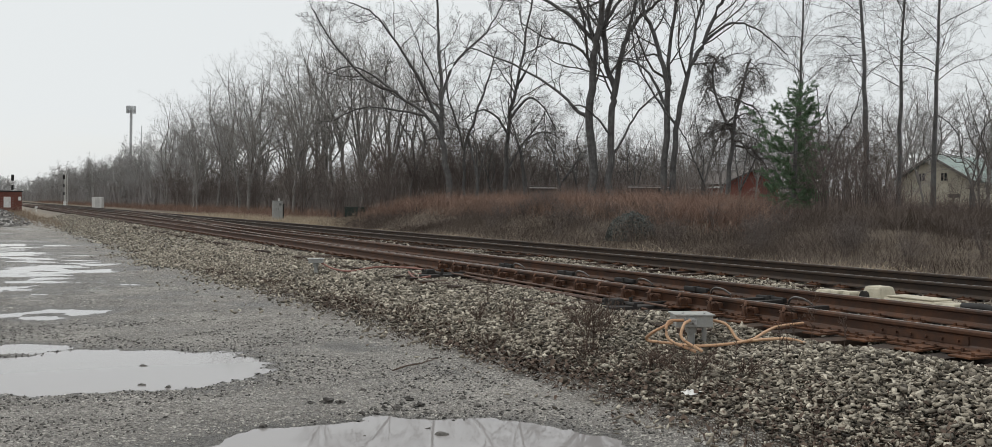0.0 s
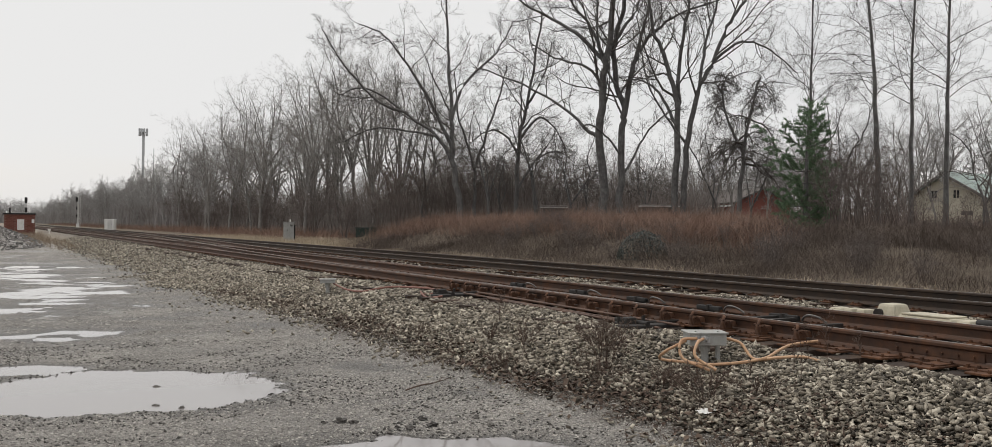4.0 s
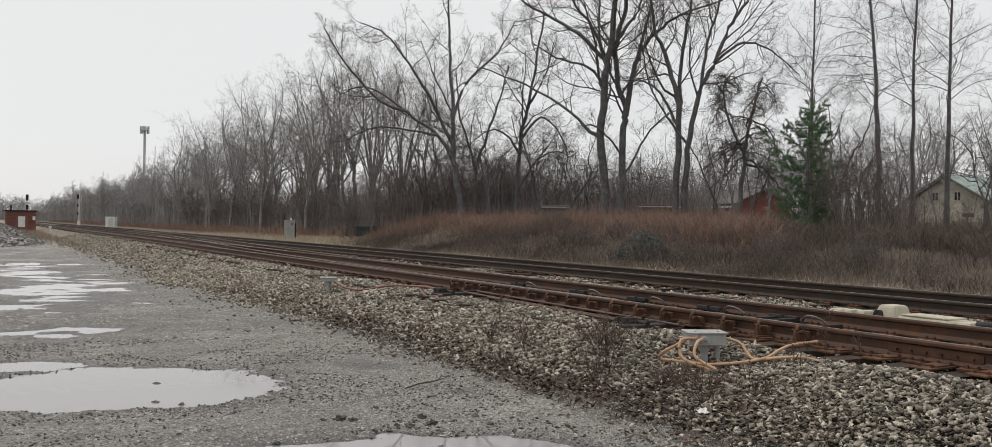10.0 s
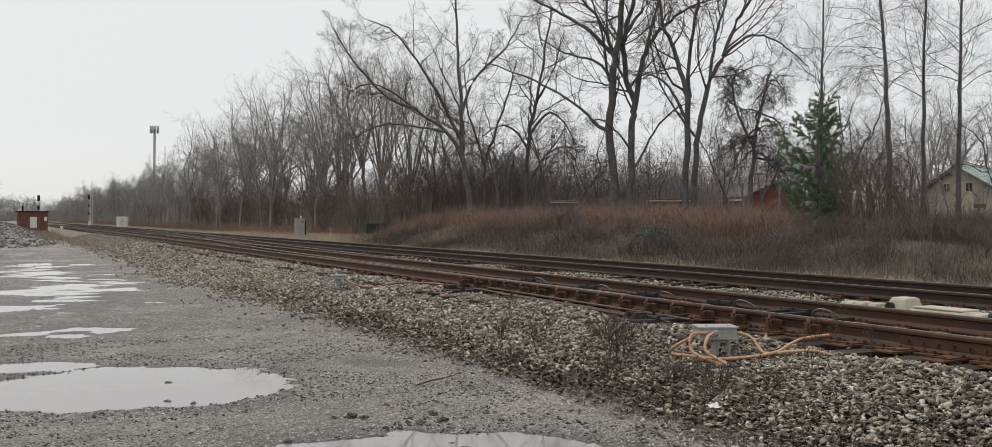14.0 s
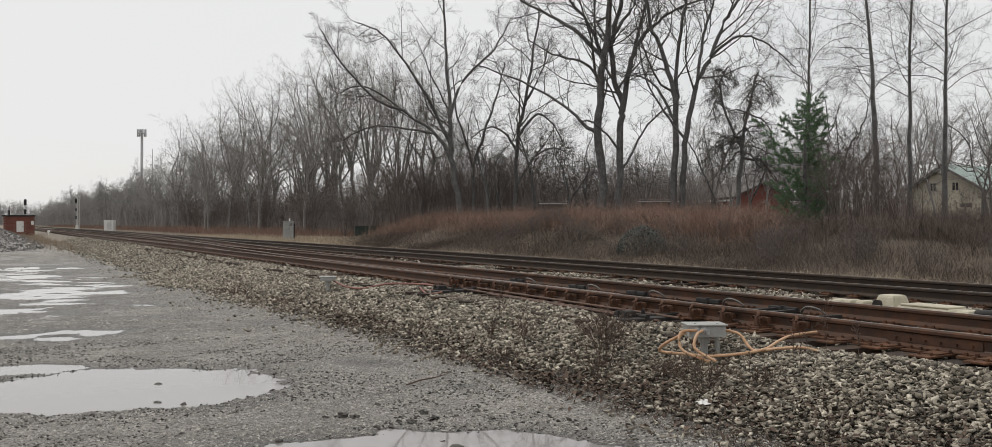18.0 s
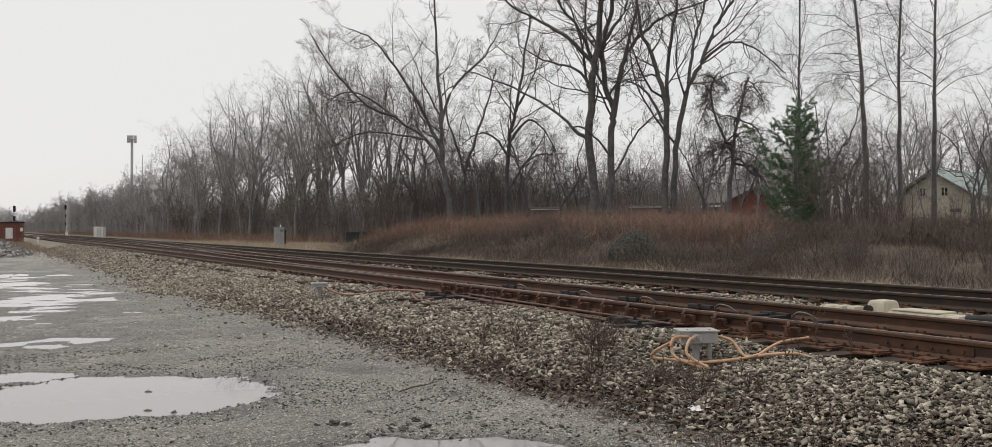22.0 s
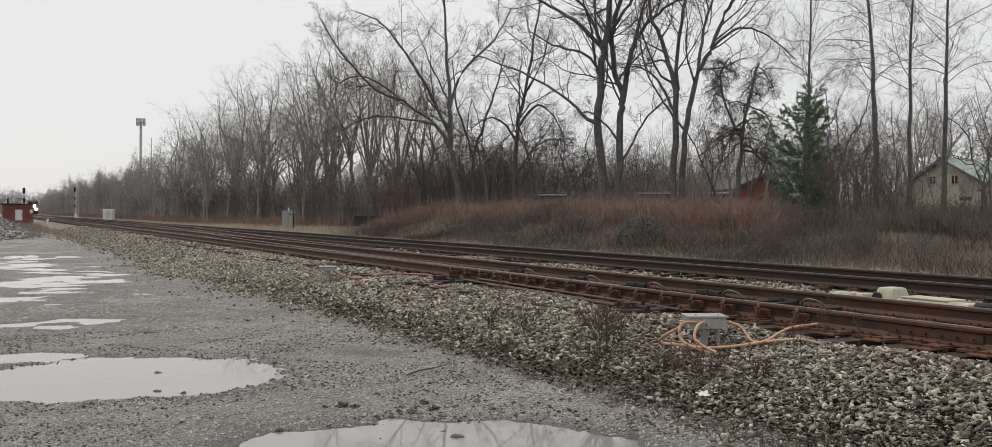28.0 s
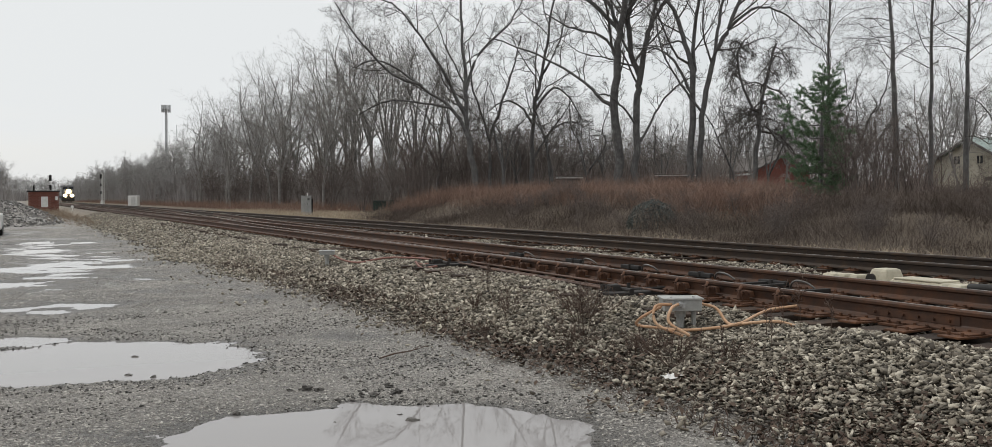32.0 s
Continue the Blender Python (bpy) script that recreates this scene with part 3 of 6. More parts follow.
def spikes(twigs, fat):
    """Thin three-sided twigs from base to tip, all at once."""
    A, B, r = (np.concatenate([t[q] for t in twigs]) for q in range(3))
    d = B - A
    d /= np.linalg.norm(d, axis=1, keepdims=True) + 1e-9
    u = np.cross(d, np.where(np.abs(d[:, 2:]) > 0.9, [[1.0, 0, 0]], [[0, 0, 1.0]]))
    u /= np.linalg.norm(u, axis=1, keepdims=True) + 1e-9
    w = np.cross(d, u)
    r = np.maximum(r * fat, 0.003 * fat)[:, None]
    V = np.stack([A + u * r, A + (w * 0.87 - u * 0.5) * r, A - (w * 0.87 + u * 0.5) * r, B], 1).reshape(-1, 3)
    F = (np.array([(0, 1, 3), (1, 2, 3), (2, 0, 3)])[None] + np.arange(len(A))[:, None, None] * 4).reshape(-1, 3)
    return V, F


def bare_tree(name, limbs, kids, seed, ratio=(0.42, 0.5, 0.5, 0.5), wander=0.2, lift=0.06, spread=(28, 62), fat=1.0, bark=None, twig=None, stout=0.03):
    """Trunk and crown meshes of a leafless tree. limbs: (radius, tip radius, [(x, y, z) ...]) in the tree's own space."""
    rng = np.random.default_rng(seed)
    out = [[] for _ in range(len(kids) + 1)]
    for r0, r1, guide in limbs:
        g = np.array(guide, float)
        s = np.linspace(0, len(g) - 1, 4 * len(g))
        i = np.minimum(s.astype(int), len(g) - 2)
        u = (s - i)[:, None]
        a, b, c, d = g[np.maximum(i - 1, 0)], g[i], g[i + 1], g[np.minimum(i + 2, len(g) - 1)]
        line = 0.5 * (2 * b + (c - a) * u + (2 * a - 5 * b + 4 * c - d) * u ** 2 + (3 * b - a - 3 * c + d) * u ** 3)
        line[1:-1] += rng.normal(size=(len(line) - 2, 3)) * r0 * 0.2
        grow(rng, line, r0 * 0.9, r1, 0, out, kids, ratio, wander, lift, spread, stout)
    V, F = tubes(out[0], 8)
    trunk = raw_mesh("trunk", V, F, 4, bark or BARK, True)
    V, F, base = [], [], 0
    for level, lines in enumerate(out[1:-1], 1):
        lines = [(p, np.maximum(r * fat, 0.004 * fat)) for p, r in lines]
        v, f = tubes(lines, 5 if level == 1 else 3)
        V.append(v)
        F.append(np.concatenate([f[:, [0, 1, 2]], f[:, [0, 2, 3]]]) + base)
        base += len(v)
    v, f = spikes(out[-1], fat)
    V.append(v)
    F.append(f + base)
    crown = raw_mesh("crown", np.concatenate(V), np.concatenate(F), 3, twig or TWIG, False)
    return trunk, crown


def plant(name, meshes, at, label, group="", category="tree"):
    tree = thing(name, label, category, at, group)
    for key, me in zip(("trunk", "crown"), meshes):
        part(key, me, tree)
    return tree


def view_frame(bearing, distance):
    """A tree's own space: its x axis runs along the wood's edge as seen from the yard."""
    x, y, _ = polar(bearing, distance)
    return pose(x, y, float(land(x, y)) - 0.15, 0, 0, -bearing)


def limb(r0, r1, deep, *way):
    """A limb through (across, up) points, drifting away from the yard by deep on its way."""
    k = len(way) - 1
    return r0, r1, [(x, deep * (i / k) ** 1.3, z) for i, (x, z) in enumerate(way)]


def main_trees():
    big = (10, 7, 5, 5)
    group = "tall trees on the bank"

    def tall(limbs, seed, bearing, dist, label, kids=big, lift=0.07):
        x, y, _ = polar(bearing, dist)
        drop = float(land(x, y)) - 0.15
        limbs = [(a, b, [(p, q, z - drop) for p, q, z in g]) for a, b, g in limbs]
        plant("tree", bare_tree("tall", limbs, kids, seed, (0.36, 0.48, 0.52, 0.55), 0.19, lift, (28, 66), 0.85, stout=0.015), view_frame(bearing, dist), label, group)

    tall([limb(0.33, 0.13, -0.6, (0, 0.4), (-0.1, 3), (-0.3, 6.9), (-0.2, 10), (0.1, 12), (0.3, 14.4), (0.5, 18.5)),
          limb(0.15, 0.03, 2.2, (-0.3, 6.7), (-1.1, 7.1), (-1.9, 8.0), (-3.7, 9.3), (-6.4, 10.6), (-8.2, 11.2)),
          limb(0.12, 0.03, -1.6, (-0.3, 9.6), (-1.1, 10.7), (-3.0, 11.2), (-4.4, 12.0)),
          limb(0.16, 0.04, 1.2, (-0.1, 11.0), (-1.5, 12.6), (-3.0, 13.6), (-5.0, 14.8), (-6.2, 16.4)),
          limb(0.14, 0.04, -1.4, (-0.1, 11.2), (-1.0, 13.1), (-2.1, 14.6), (-2.8, 17.4)),
          limb(0.14, 0.04, 1.0, (0.1, 11.8), (1.1, 13.3), (1.8, 14.5), (2.3, 17.2))], 11, 34.55, 56, "tall bare tree with one long limb arching low over the bank")
    tall([limb(0.27, 0.1, 0.4, (0, 0.4), (0, 2.6), (0.1, 6.9), (0.2, 8.2), (-0.3, 10), (-0.4, 12), (0.2, 14.6), (0.3, 18)),
          limb(0.2, 0.04, -0.8, (0.2, 7.9), (0.7, 10.8), (1.3, 11.9), (2.2, 13.0), (3.5, 13.7), (5.6, 14.4)),
          limb(0.11, 0.03, 1.9, (0.1, 4.4), (0.6, 5.2), (1.4, 6.8), (2.6, 8.1), (3.6, 8.6)),
          limb(0.13, 0.04, 0.9, (0.6, 10.4), (1.2, 12.8), (1.6, 14.4), (1.8, 17.5)),
          limb(0.09, 0.03, -1.4, (0.1, 5.5), (-0.7, 6.6), (-1.6, 7.3), (-2.2, 7.2)),
          limb(0.1, 0.03, -1.2, (-0.2, 9.6), (-1.0, 11.0), (-1.4, 13.0), (-1.3, 15.5))], 12, 35.38, 56, "tall bare tree forking into two limbs above the bank")
    tall([limb(0.25, 0.07, -0.3, (-0.1, 0.4), (-0.1, 2.8), (0, 7.5), (-0.2, 9.2), (-0.8, 11.1), (-1.4, 12.8), (-1.7, 16.5)),
          limb(0.17, 0.05, 0.8, (0, 7.4), (0.05, 8.3), (0.2, 11.3), (0.6, 13.8), (0.7, 17)),
          limb(0.22, 0.06, -0.5, (0.4, 0.4), (0.4, 2.8), (0.6, 6.4), (1.2, 9.1), (1.9, 10.6), (2.7, 12.5), (3.5, 13.7), (4.4, 16.4)),
          limb(0.13, 0.04, 1.0, (1.0, 8.2), (1.3, 10), (1.6, 12.1), (2.1, 13.8), (2.3, 17)),
          limb(0.11, 0.03, 1.3, (-0.05, 7.2), (-1.0, 9.0), (-2.0, 9.8), (-3.1, 9.9)),
          limb(0.1, 0.03, 2.0, (1.9, 10.6), (3.5, 11.8), (5.1, 11.4), (6.7, 10.2)),
          limb(0.09, 0.03, -1.5, (0.6, 6.0), (-0.6, 7.6), (-1.6, 9.4), (-2.0, 11.5))], 13, 38.69, 54, "broad bare tree with several steep stems")
    # the leaning tree where the bank begins, and its neighbours
    tall([limb(0.27, 0.05, 0.3, (0.05, 0.3), (0, 2.5), (-0.4, 5.0), (-0.6, 6.9), (-0.6, 9.2), (-0.8, 12), (-1.0, 16)),
          limb(0.15, 0.03, 0.9, (-0.4, 5.0), (-1.5, 6.9), (-3.4, 8.3), (-5.7, 9.8), (-7.5, 9.4)),
          limb(0.13, 0.03, -0.9, (-0.6, 6.4), (-2.0, 9.2), (-3.4, 11.3), (-4.7, 12.9), (-6.1, 13.4)),
          limb(0.12, 0.03, 1.2, (-0.6, 7.7), (0.2, 10.1), (2.2, 12.2), (3.2, 14.2)),
          limb(0.12, 0.03, -1.5, (-3.2, 8.2), (-5.0, 8.9), (-7.0, 11), (-8.2, 12.9)),
          limb(0.1, 0.03, 1.5, (-1.5, 6.9), (-3.2, 7.2), (-5.4, 7.4), (-7.2, 6.6))], 14, 25.83, 58, "leaning bare tree with limbs swept to one side", (9, 8, 6, 6))
    tall([limb(0.17, 0.03, 0.3, (0, 0.3), (0, 2.5), (0, 5.1), (-1.0, 8.3), (-1.3, 11.2)), limb(0.12, 0.03, -0.4, (0, 5.0), (0.7, 7.1), (1.5, 9.4), (2.0, 11.5))],
         15, 26.64, 60, "slim bare tree with a low fork", (8, 7, 5, 5))
    tall([limb(0.2, 0.05, 0.2, (0, 0.3), (0, 2.7), (0.2, 7.1), (0.6, 9.0), (1.1, 11.9), (1.5, 15)),
          limb(0.11, 0.03, -1.0, (0.1, 6.0), (-0.7, 7.1), (-1.7, 7.4), (-2.8, 6.6)),
          limb(0.11, 0.03, 1.2, (0.2, 6.9), (1.4, 8.3), (2.4, 7.7), (3.2, 6.4)),
          limb(0.11, 0.03, 0.9, (0.5, 8.6), (1.7, 11.1), (2.2, 13.2)),
          limb(0.09, 0.03, 0.9, (0.1, 3.8), (1.2, 5.6), (2.4, 6.2), (3.4, 5.8))], 16, 29.19, 60, "bare tree with drooping lower limbs")

    # smaller crooked trees close behind the bank
    crooked = []
    for k in range(4):
        r = np.random.default_rng(500 + k)
        h = 6.0 + 1.5 * r.random()
        limbs = []
        for j in range(3):
            a, e = j * 2.1 + r.random(), 1.0 + 1.3 * r.random()
            way = [(0.05 * j, 0, 0), (0.1 * j, 0, h * 0.22)]
            for q in (0.45, 0.7, 1.0):
                way.append((math.cos(a) * e * q + r.normal() * 0.3, math.sin(a) * e * q + r.normal() * 0.3, h * (0.22 + 0.78 * q * (0.8 + 0.2 * r.random()))))
            limbs.append((0.12 if j == 0 else 0.075, 0.02, way))
        crooked.append(bare_tree("crooked", limbs, (9, 6, 5, 4), 510 + k, (0.42, 0.5, 0.5, 0.5), 0.34, 0.02, (35, 80), 0.8, stout=0.017))
    for k, (b, dist, s) in enumerate(((23.6, 63, 1.15), (27.5, 58, 1.0), (28.3, 62, 0.8), (30.4, 58, 1.1), (32.4, 59, 0.9), (33.4, 62, 0.7), (37.0, 62, 0.8), (41.0, 60, 0.95), (43.0, 57, 0.85), (47.6, 52, 0.95), (48.7, 50, 0.85), (55.2, 50, 0.8))):
        m = view_frame(b, dist) @ pose(0, 0, 0, 0, 0, 77 * k) @ Matrix.Diagonal((s, s, s, 1))
        plant("tree", crooked[k % 4], m, "small crooked bare tree behind the weedy bank", "crooked trees behind the bank")

    # slender trees in front of the houses
    def pole(lean, h, r):
        return [(r, 0.03, [(0, 0, 0), (lean * 0.1, 0, h * 0.3), (lean * 0.35, 0.1, h * 0.55), (lean, 0, h)])]
    for k, (b, dist, lean, h, r, label) in enumerate((
            (46.2, 56, 0.2, 19, 0.12, "slender bare tree rising behind a green pine"),
            (49.85, 50, -1.1, 18, 0.19, "bare tree hung with thin drooping vines"),
            (51.5, 54, 0.1, 19, 0.15, "straight slender bare tree"),
            (53.25, 52, 0.2, 18, 0.16, "straight bare tree in front of a cream house"))):
        droop = k == 1
        plant("tree", bare_tree("slim", pole(lean, h, r), (40, 8, 5, 5) if droop else (26, 7, 5, 4), 30 + k, (0.2 if droop else 0.22, 0.5, 0.5, 0.5), 0.2, -0.16 if droop else 0.05, (35, 70), 0.72, stout=0.008),
              view_frame(b, dist), label, "slender trees by the houses")
    limbs = [(0.17, 0.05, [(0, 0, 0), (0.2, 0, 3), (0.4, 0, 5), (1.1, 0.2, 7.8)]), (0.1, 0.03, [(0.3, 0, 4), (-0.5, 0.4, 5.6), (-0.8, 0.6, 7.4), (-0.4, 0.6, 8.2)])]
    plant("tree", bare_tree("vined", limbs, (22, 10, 6, 5), 41, (0.42, 0.5, 0.5, 0.5), 0.28, -0.2, (40, 95), 1.1, stout=0.02), view_frame(42.2, 50), "bare tree smothered in tangled dead vines", "slender trees by the houses")


main_trees()


def wood():
    """The leafless wood along the far side of the line and behind the bank."""
    rng = random.Random(21)
    kinds, far_kinds, thick_kinds = [], [], []
    for k in range(13):
        r = np.random.default_rng(100 + k)
        h = 14 + 2.5 * r.random()
        # trunk bark lightened for haze; every third kind takes the palest
        bark = HAZEBARK if k % 3 == 2 else MIDHAZEBARK
        f = h * (0.26 + 0.18 * r.random())
        lean = r.normal(size=2) * 0.35
        limbs = [(0.21, 0.12, [(0, 0, 0), (lean[0] * 0.3, lean[1] * 0.3, f * 0.5), (lean[0], lean[1], f)])]
        turn = r.random() * 6.28
        count = 5 + k % 2
        # limbs that leave the trunk steeply, bow outwards and turn up again
        for j in range(count):
            a = turn + j * 6.28 / count + r.normal() * 0.3
            e = (0.8 + 3.9 * r.random()) * h / 15
            top = h * (1.02 - 0.02 * e * e) * (0.9 + 0.12 * r.random())
            c, s = math.cos(a), math.sin(a)
            q = r.normal(size=4) * 0.7
            limbs.append((0.11, 0.015, [(lean[0], lean[1], f * (0.6 + 0.4 * r.random())), (lean[0] + c * e * 0.34 + q[0] * 0.6, lean[1] + s * e * 0.34, f + (top - f) * 0.3), (lean[0] + c * e * 0.75, lean[1] + s * e * 0.75 + q[1], f + (top - f) * 0.65), (lean[0] + c * e + q[2], lean[1] + s * e + q[3], top)]))
        # farther kinds get the paler bark and twigs, haze mixed into their colour
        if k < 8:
            kinds.append(bare_tree("w", limbs, (7, 5, 5, 4), 200 + k, (0.38, 0.48, 0.52, 0.55), 0.24, 0.06, (32, 70), 0.85, bark, MIDHAZETWIG, 0.016))
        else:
            far_kinds.append(bare_tree("w", limbs, (8, 6, 5), 200 + k, (0.4, 0.5, 0.52), 0.25, 0.05, (32, 72), 1.25, HAZEBARK, HAZETWIG, 0.018))
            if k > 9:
                thick_kinds.append(bare_tree("w", limbs, (8, 6, 6), 240 + k, (0.42, 0.52, 0.55), 0.24, 0.05, (30, 72), 3.2, HAZEBARK, HAZETWIG, 0.019))
    label = "bare deciduous tree in a leafless winter wood"

    def stand(x, y, s, kind, text, group):
        m = pose(x, y, float(land(x, y)) - 0.1, rng.uniform(-4, 4), rng.uniform(-4, 4), rng.uniform(0, 360)) @ Matrix.Diagonal((s, s, s * rng.uniform(0.9, 1.1), 1))
        plant("tree", kind, m, text, group)

    y = 62.0
    while y < 620:
        step = 2.4 + y * 0.026
        for row in range(3):
            x = 18.0 + row * 5.5 + rng.uniform(-2.5, 3.0) + max(0, (80 - y) * 0.1)
            yy = y + rng.uniform(-1, 1) * step
            s = rng.uniform(0.8, 1.12) * (0.85, 1.0, 1.08, 1.1)[row] * (1.12 if y < 125 else 0.95 if y < 160 else 0.76 if y < 350 else 0.78)
            if (x < 19.5 and yy < 75) or (x + 7) > yy * 0.45 or (150 < yy < 172 and row < 1):
                continue
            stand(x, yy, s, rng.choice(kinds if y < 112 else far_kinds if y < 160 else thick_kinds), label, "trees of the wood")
        y += step
    stand(18.6, 152.0, 1.1, far_kinds[2], "bare tree with a broad rounded crown at the wood's end", "trees of the wood")
    for k in range(96):
        bear = rng.uniform(22, 59) if k < 40 else rng.uniform(24, 48)
        x, yy, _ = polar(bear, rng.uniform(68, 120))
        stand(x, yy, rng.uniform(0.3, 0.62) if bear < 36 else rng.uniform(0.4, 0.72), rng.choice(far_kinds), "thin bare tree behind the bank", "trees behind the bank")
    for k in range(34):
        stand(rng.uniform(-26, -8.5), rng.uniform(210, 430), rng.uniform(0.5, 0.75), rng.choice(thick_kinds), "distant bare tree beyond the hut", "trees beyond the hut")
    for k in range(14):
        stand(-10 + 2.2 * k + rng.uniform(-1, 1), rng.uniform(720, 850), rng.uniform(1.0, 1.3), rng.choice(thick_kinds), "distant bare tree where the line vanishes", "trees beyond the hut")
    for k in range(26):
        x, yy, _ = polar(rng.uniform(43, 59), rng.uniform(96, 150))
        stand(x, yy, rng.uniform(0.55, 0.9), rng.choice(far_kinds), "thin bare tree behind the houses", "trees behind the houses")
    # bare thickets on the bank and round the pine
    shrubs = []
    for k in range(4):
        r = np.random.default_rng(300 + k)
        limbs = []
        for j in range(9):
            a, e, z = r.random() * 6.28, 0.3 + 1.0 * r.random(), 1.6 + 1.6 * r.random()
            limbs.append((0.022, 0.006, [(0.1 * math.cos(a), 0.1 * math.sin(a), 0), (e * 0.4 * math.cos(a), e * 0.4 * math.sin(a), z * 0.45), (e * math.cos(a), e * math.sin(a), z)]))
        shrubs.append(bare_tree("s", limbs, (7, 5, 4), 310 + k, (0.5, 0.5, 0.5), 0.28, 0.02, (25, 70), 0.9, BRUSHBARK, BRUSHBARK))
    def thicket(x, yy, s, text, group):
        m = pose(x, yy, float(land(x, yy)) - 0.05, 0, 0, rng.uniform(0, 360)) @ Matrix.Diagonal((s, s, s, 1))
        plant("shrub", rng.choice(shrubs), m, text, group, "shrub")

    for k in range(64):
        yy = 60 + 150 * (k / 64) ** 1.5
        thicket(rng.uniform(18, 26) + max(0, 72 - yy) * 0.3, yy + rng.uniform(-2, 2), rng.uniform(1.2, 2.1), "leafless understorey shrub at the wood's edge", "shrubs in the wood")
    for k in range(32):
        x, yy, _ = polar(21 + 19.5 * (k + rng.random()) / 32, rng.uniform(60, 76))
        thicket(x, yy, rng.uniform(0.9, 1.75), "leafless tangled shrub behind the bank", "shrubs behind the bank")
    for k in range(44):
        yy = rng.uniform(9, 34)
        x = rng.uniform(10.2, 13.5)
        m = pose(x, yy, float(land(x, yy)) - 0.03, 0, 0, rng.uniform(0, 360)) @ Matrix.Diagonal((0.42, 0.42, rng.uniform(0.2, 0.32), 1))
        bush = plant("bramble", rng.choice(shrubs), m, "low leafless bramble tangled in the dead weeds", "brambles on the bank", "bramble")
        for stems in bush.children:
            stems["kind"] = "stuff"
    for b, dist, s in ((44.4, 47, 0.7), (46.6, 44, 1.0), (47.3, 41, 0.95), (47.9, 40, 1.15), (48.6, 43, 1.2), (49.3, 39, 1.0), (50.0, 45, 1.2), (50.6, 41, 0.8), (51.6, 40, 0.55), (53.0, 39, 0.5), (54.4, 40, 0.6), (55.6, 41, 0.75), (57.0, 42, 1.1), (46.4, 47, 1.1), (58.5, 38, 1.0)):
        x, yy, _ = polar(b, dist)
        m = pose(x, yy, float(land(x, yy)) - 0.05, 0, 0, rng.uniform(0, 360)) @ Matrix.Diagonal((s, s, s, 1))
        plant("shrub", rng.choice(shrubs), m, "leafless brown thicket on the weedy bank", "thickets by the houses", "shrub")


wood()


def pine():
    """A young pine: upswept boughs of brushy needle clumps, ragged and heavier on one side, sky showing between them."""
    rng = np.random.default_rng(8)
    h = 5.55
    tree = thing("pine_tree", "dark green young pine with gaps between its boughs", "pine tree", view_frame(45.95, 42))
    lines = [(np.array([(0, 0, 0), (0.03, 0, 2), (0.08, 0.05, 4), (0.16, 0, h - 0.15)]), np.array([0.12, 0.1, 0.06, 0.012]))]
    base, way = [], []
    z = 0.3
    while z < h - 0.25:
        u = z / h
        fill = 5 if u < 0.55 else 4
        start = rng.random() * 6.283
        for k in range(fill):
            a = start + k * 6.283 / fill + rng.normal() * 0.3
            left = max(0.0, -math.cos(a))
            reach = (1.1 + 0.3 * math.sin(3.1 * u + 0.4)) * (1 - u) ** 0.42 * (0.45 + 0.8 * rng.random())
            reach *= 1 + (0.75 * left if 0.38 < u < 0.66 else 0.1 * left)
            if u < 0.3:
                reach *= 0.8
            up = 0.25 + 0.35 * rng.random() + 0.5 * u
            c, s = math.cos(a), math.sin(a)
            t = np.array([0, 0.3, 0.65, 1.0])
            x0 = 0.16 * u
            line = np.column_stack([x0 + c * reach * t, s * reach * t, z - 0.12 * reach * np.sin(3.14 * t) * (1 - u) + reach * up * t ** 2])
            lines.append((line, np.array([0.024, 0.018, 0.012, 0.006])))
            # side shoots, each ending in an upturned brush
            for g in np.linspace(0.35, 1.0, int(3 + 4 * reach)):
                j = min(int(g * 3), 2)
                p = line[j] * (1 - (g * 3 - j)) + line[j + 1] * (g * 3 - j) if g < 1 else line[3]
                for q in range(2):
                    d = np.array([c, s, 0.5]) * 0.7 + rng.normal(size=3) * [0.6, 0.6, 0.35]
                    d /= np.linalg.norm(d)
                    L = 0.16 + 0.2 * rng.random()
                    lines.append((np.array([p, p + d * L * 0.5, p + d * L, p + d * L * 1.2 + [0, 0, 0.05]]), np.array([0.009, 0.007, 0.005, 0.003])))
                    for e in np.linspace(0.25, 1.15, 5):
                        base.append(p + d * L * e)
                        way.append(d + [0, 0, 0.25])
        z += 0.36 + 0.2 * rng.random()
    for e in np.linspace(0, 0.5, 8):
        base.append(np.array([0.16, 0, h - 0.5 + e]))
        way.append(np.array([0, 0, 1.0]))
    V, F = tubes(lines, 5)
    part("trunk", raw_mesh("trunk", V, F, 4, BARK, True), tree)
    n = 26
    c, way = np.repeat(np.array(base), n, 0), np.repeat(np.array(way), n, 0)
    d = rng.normal(size=(len(c), 3)) * 0.75 + way
    d /= np.linalg.norm(d, axis=1, keepdims=True)
    w = np.cross(d, rng.normal(size=(len(c), 3)))
    w *= 0.006 / (np.linalg.norm(w, axis=1, keepdims=True) + 1e-9)
    L = 0.1 + 0.07 * rng.random((len(c), 1))
    V = np.stack([c - w, c + w, c + d * L], 1).reshape(-1, 3)
    part("crown", raw_mesh("crown", V, np.arange(len(V)), 3, NEEDLE), tree)


pine()


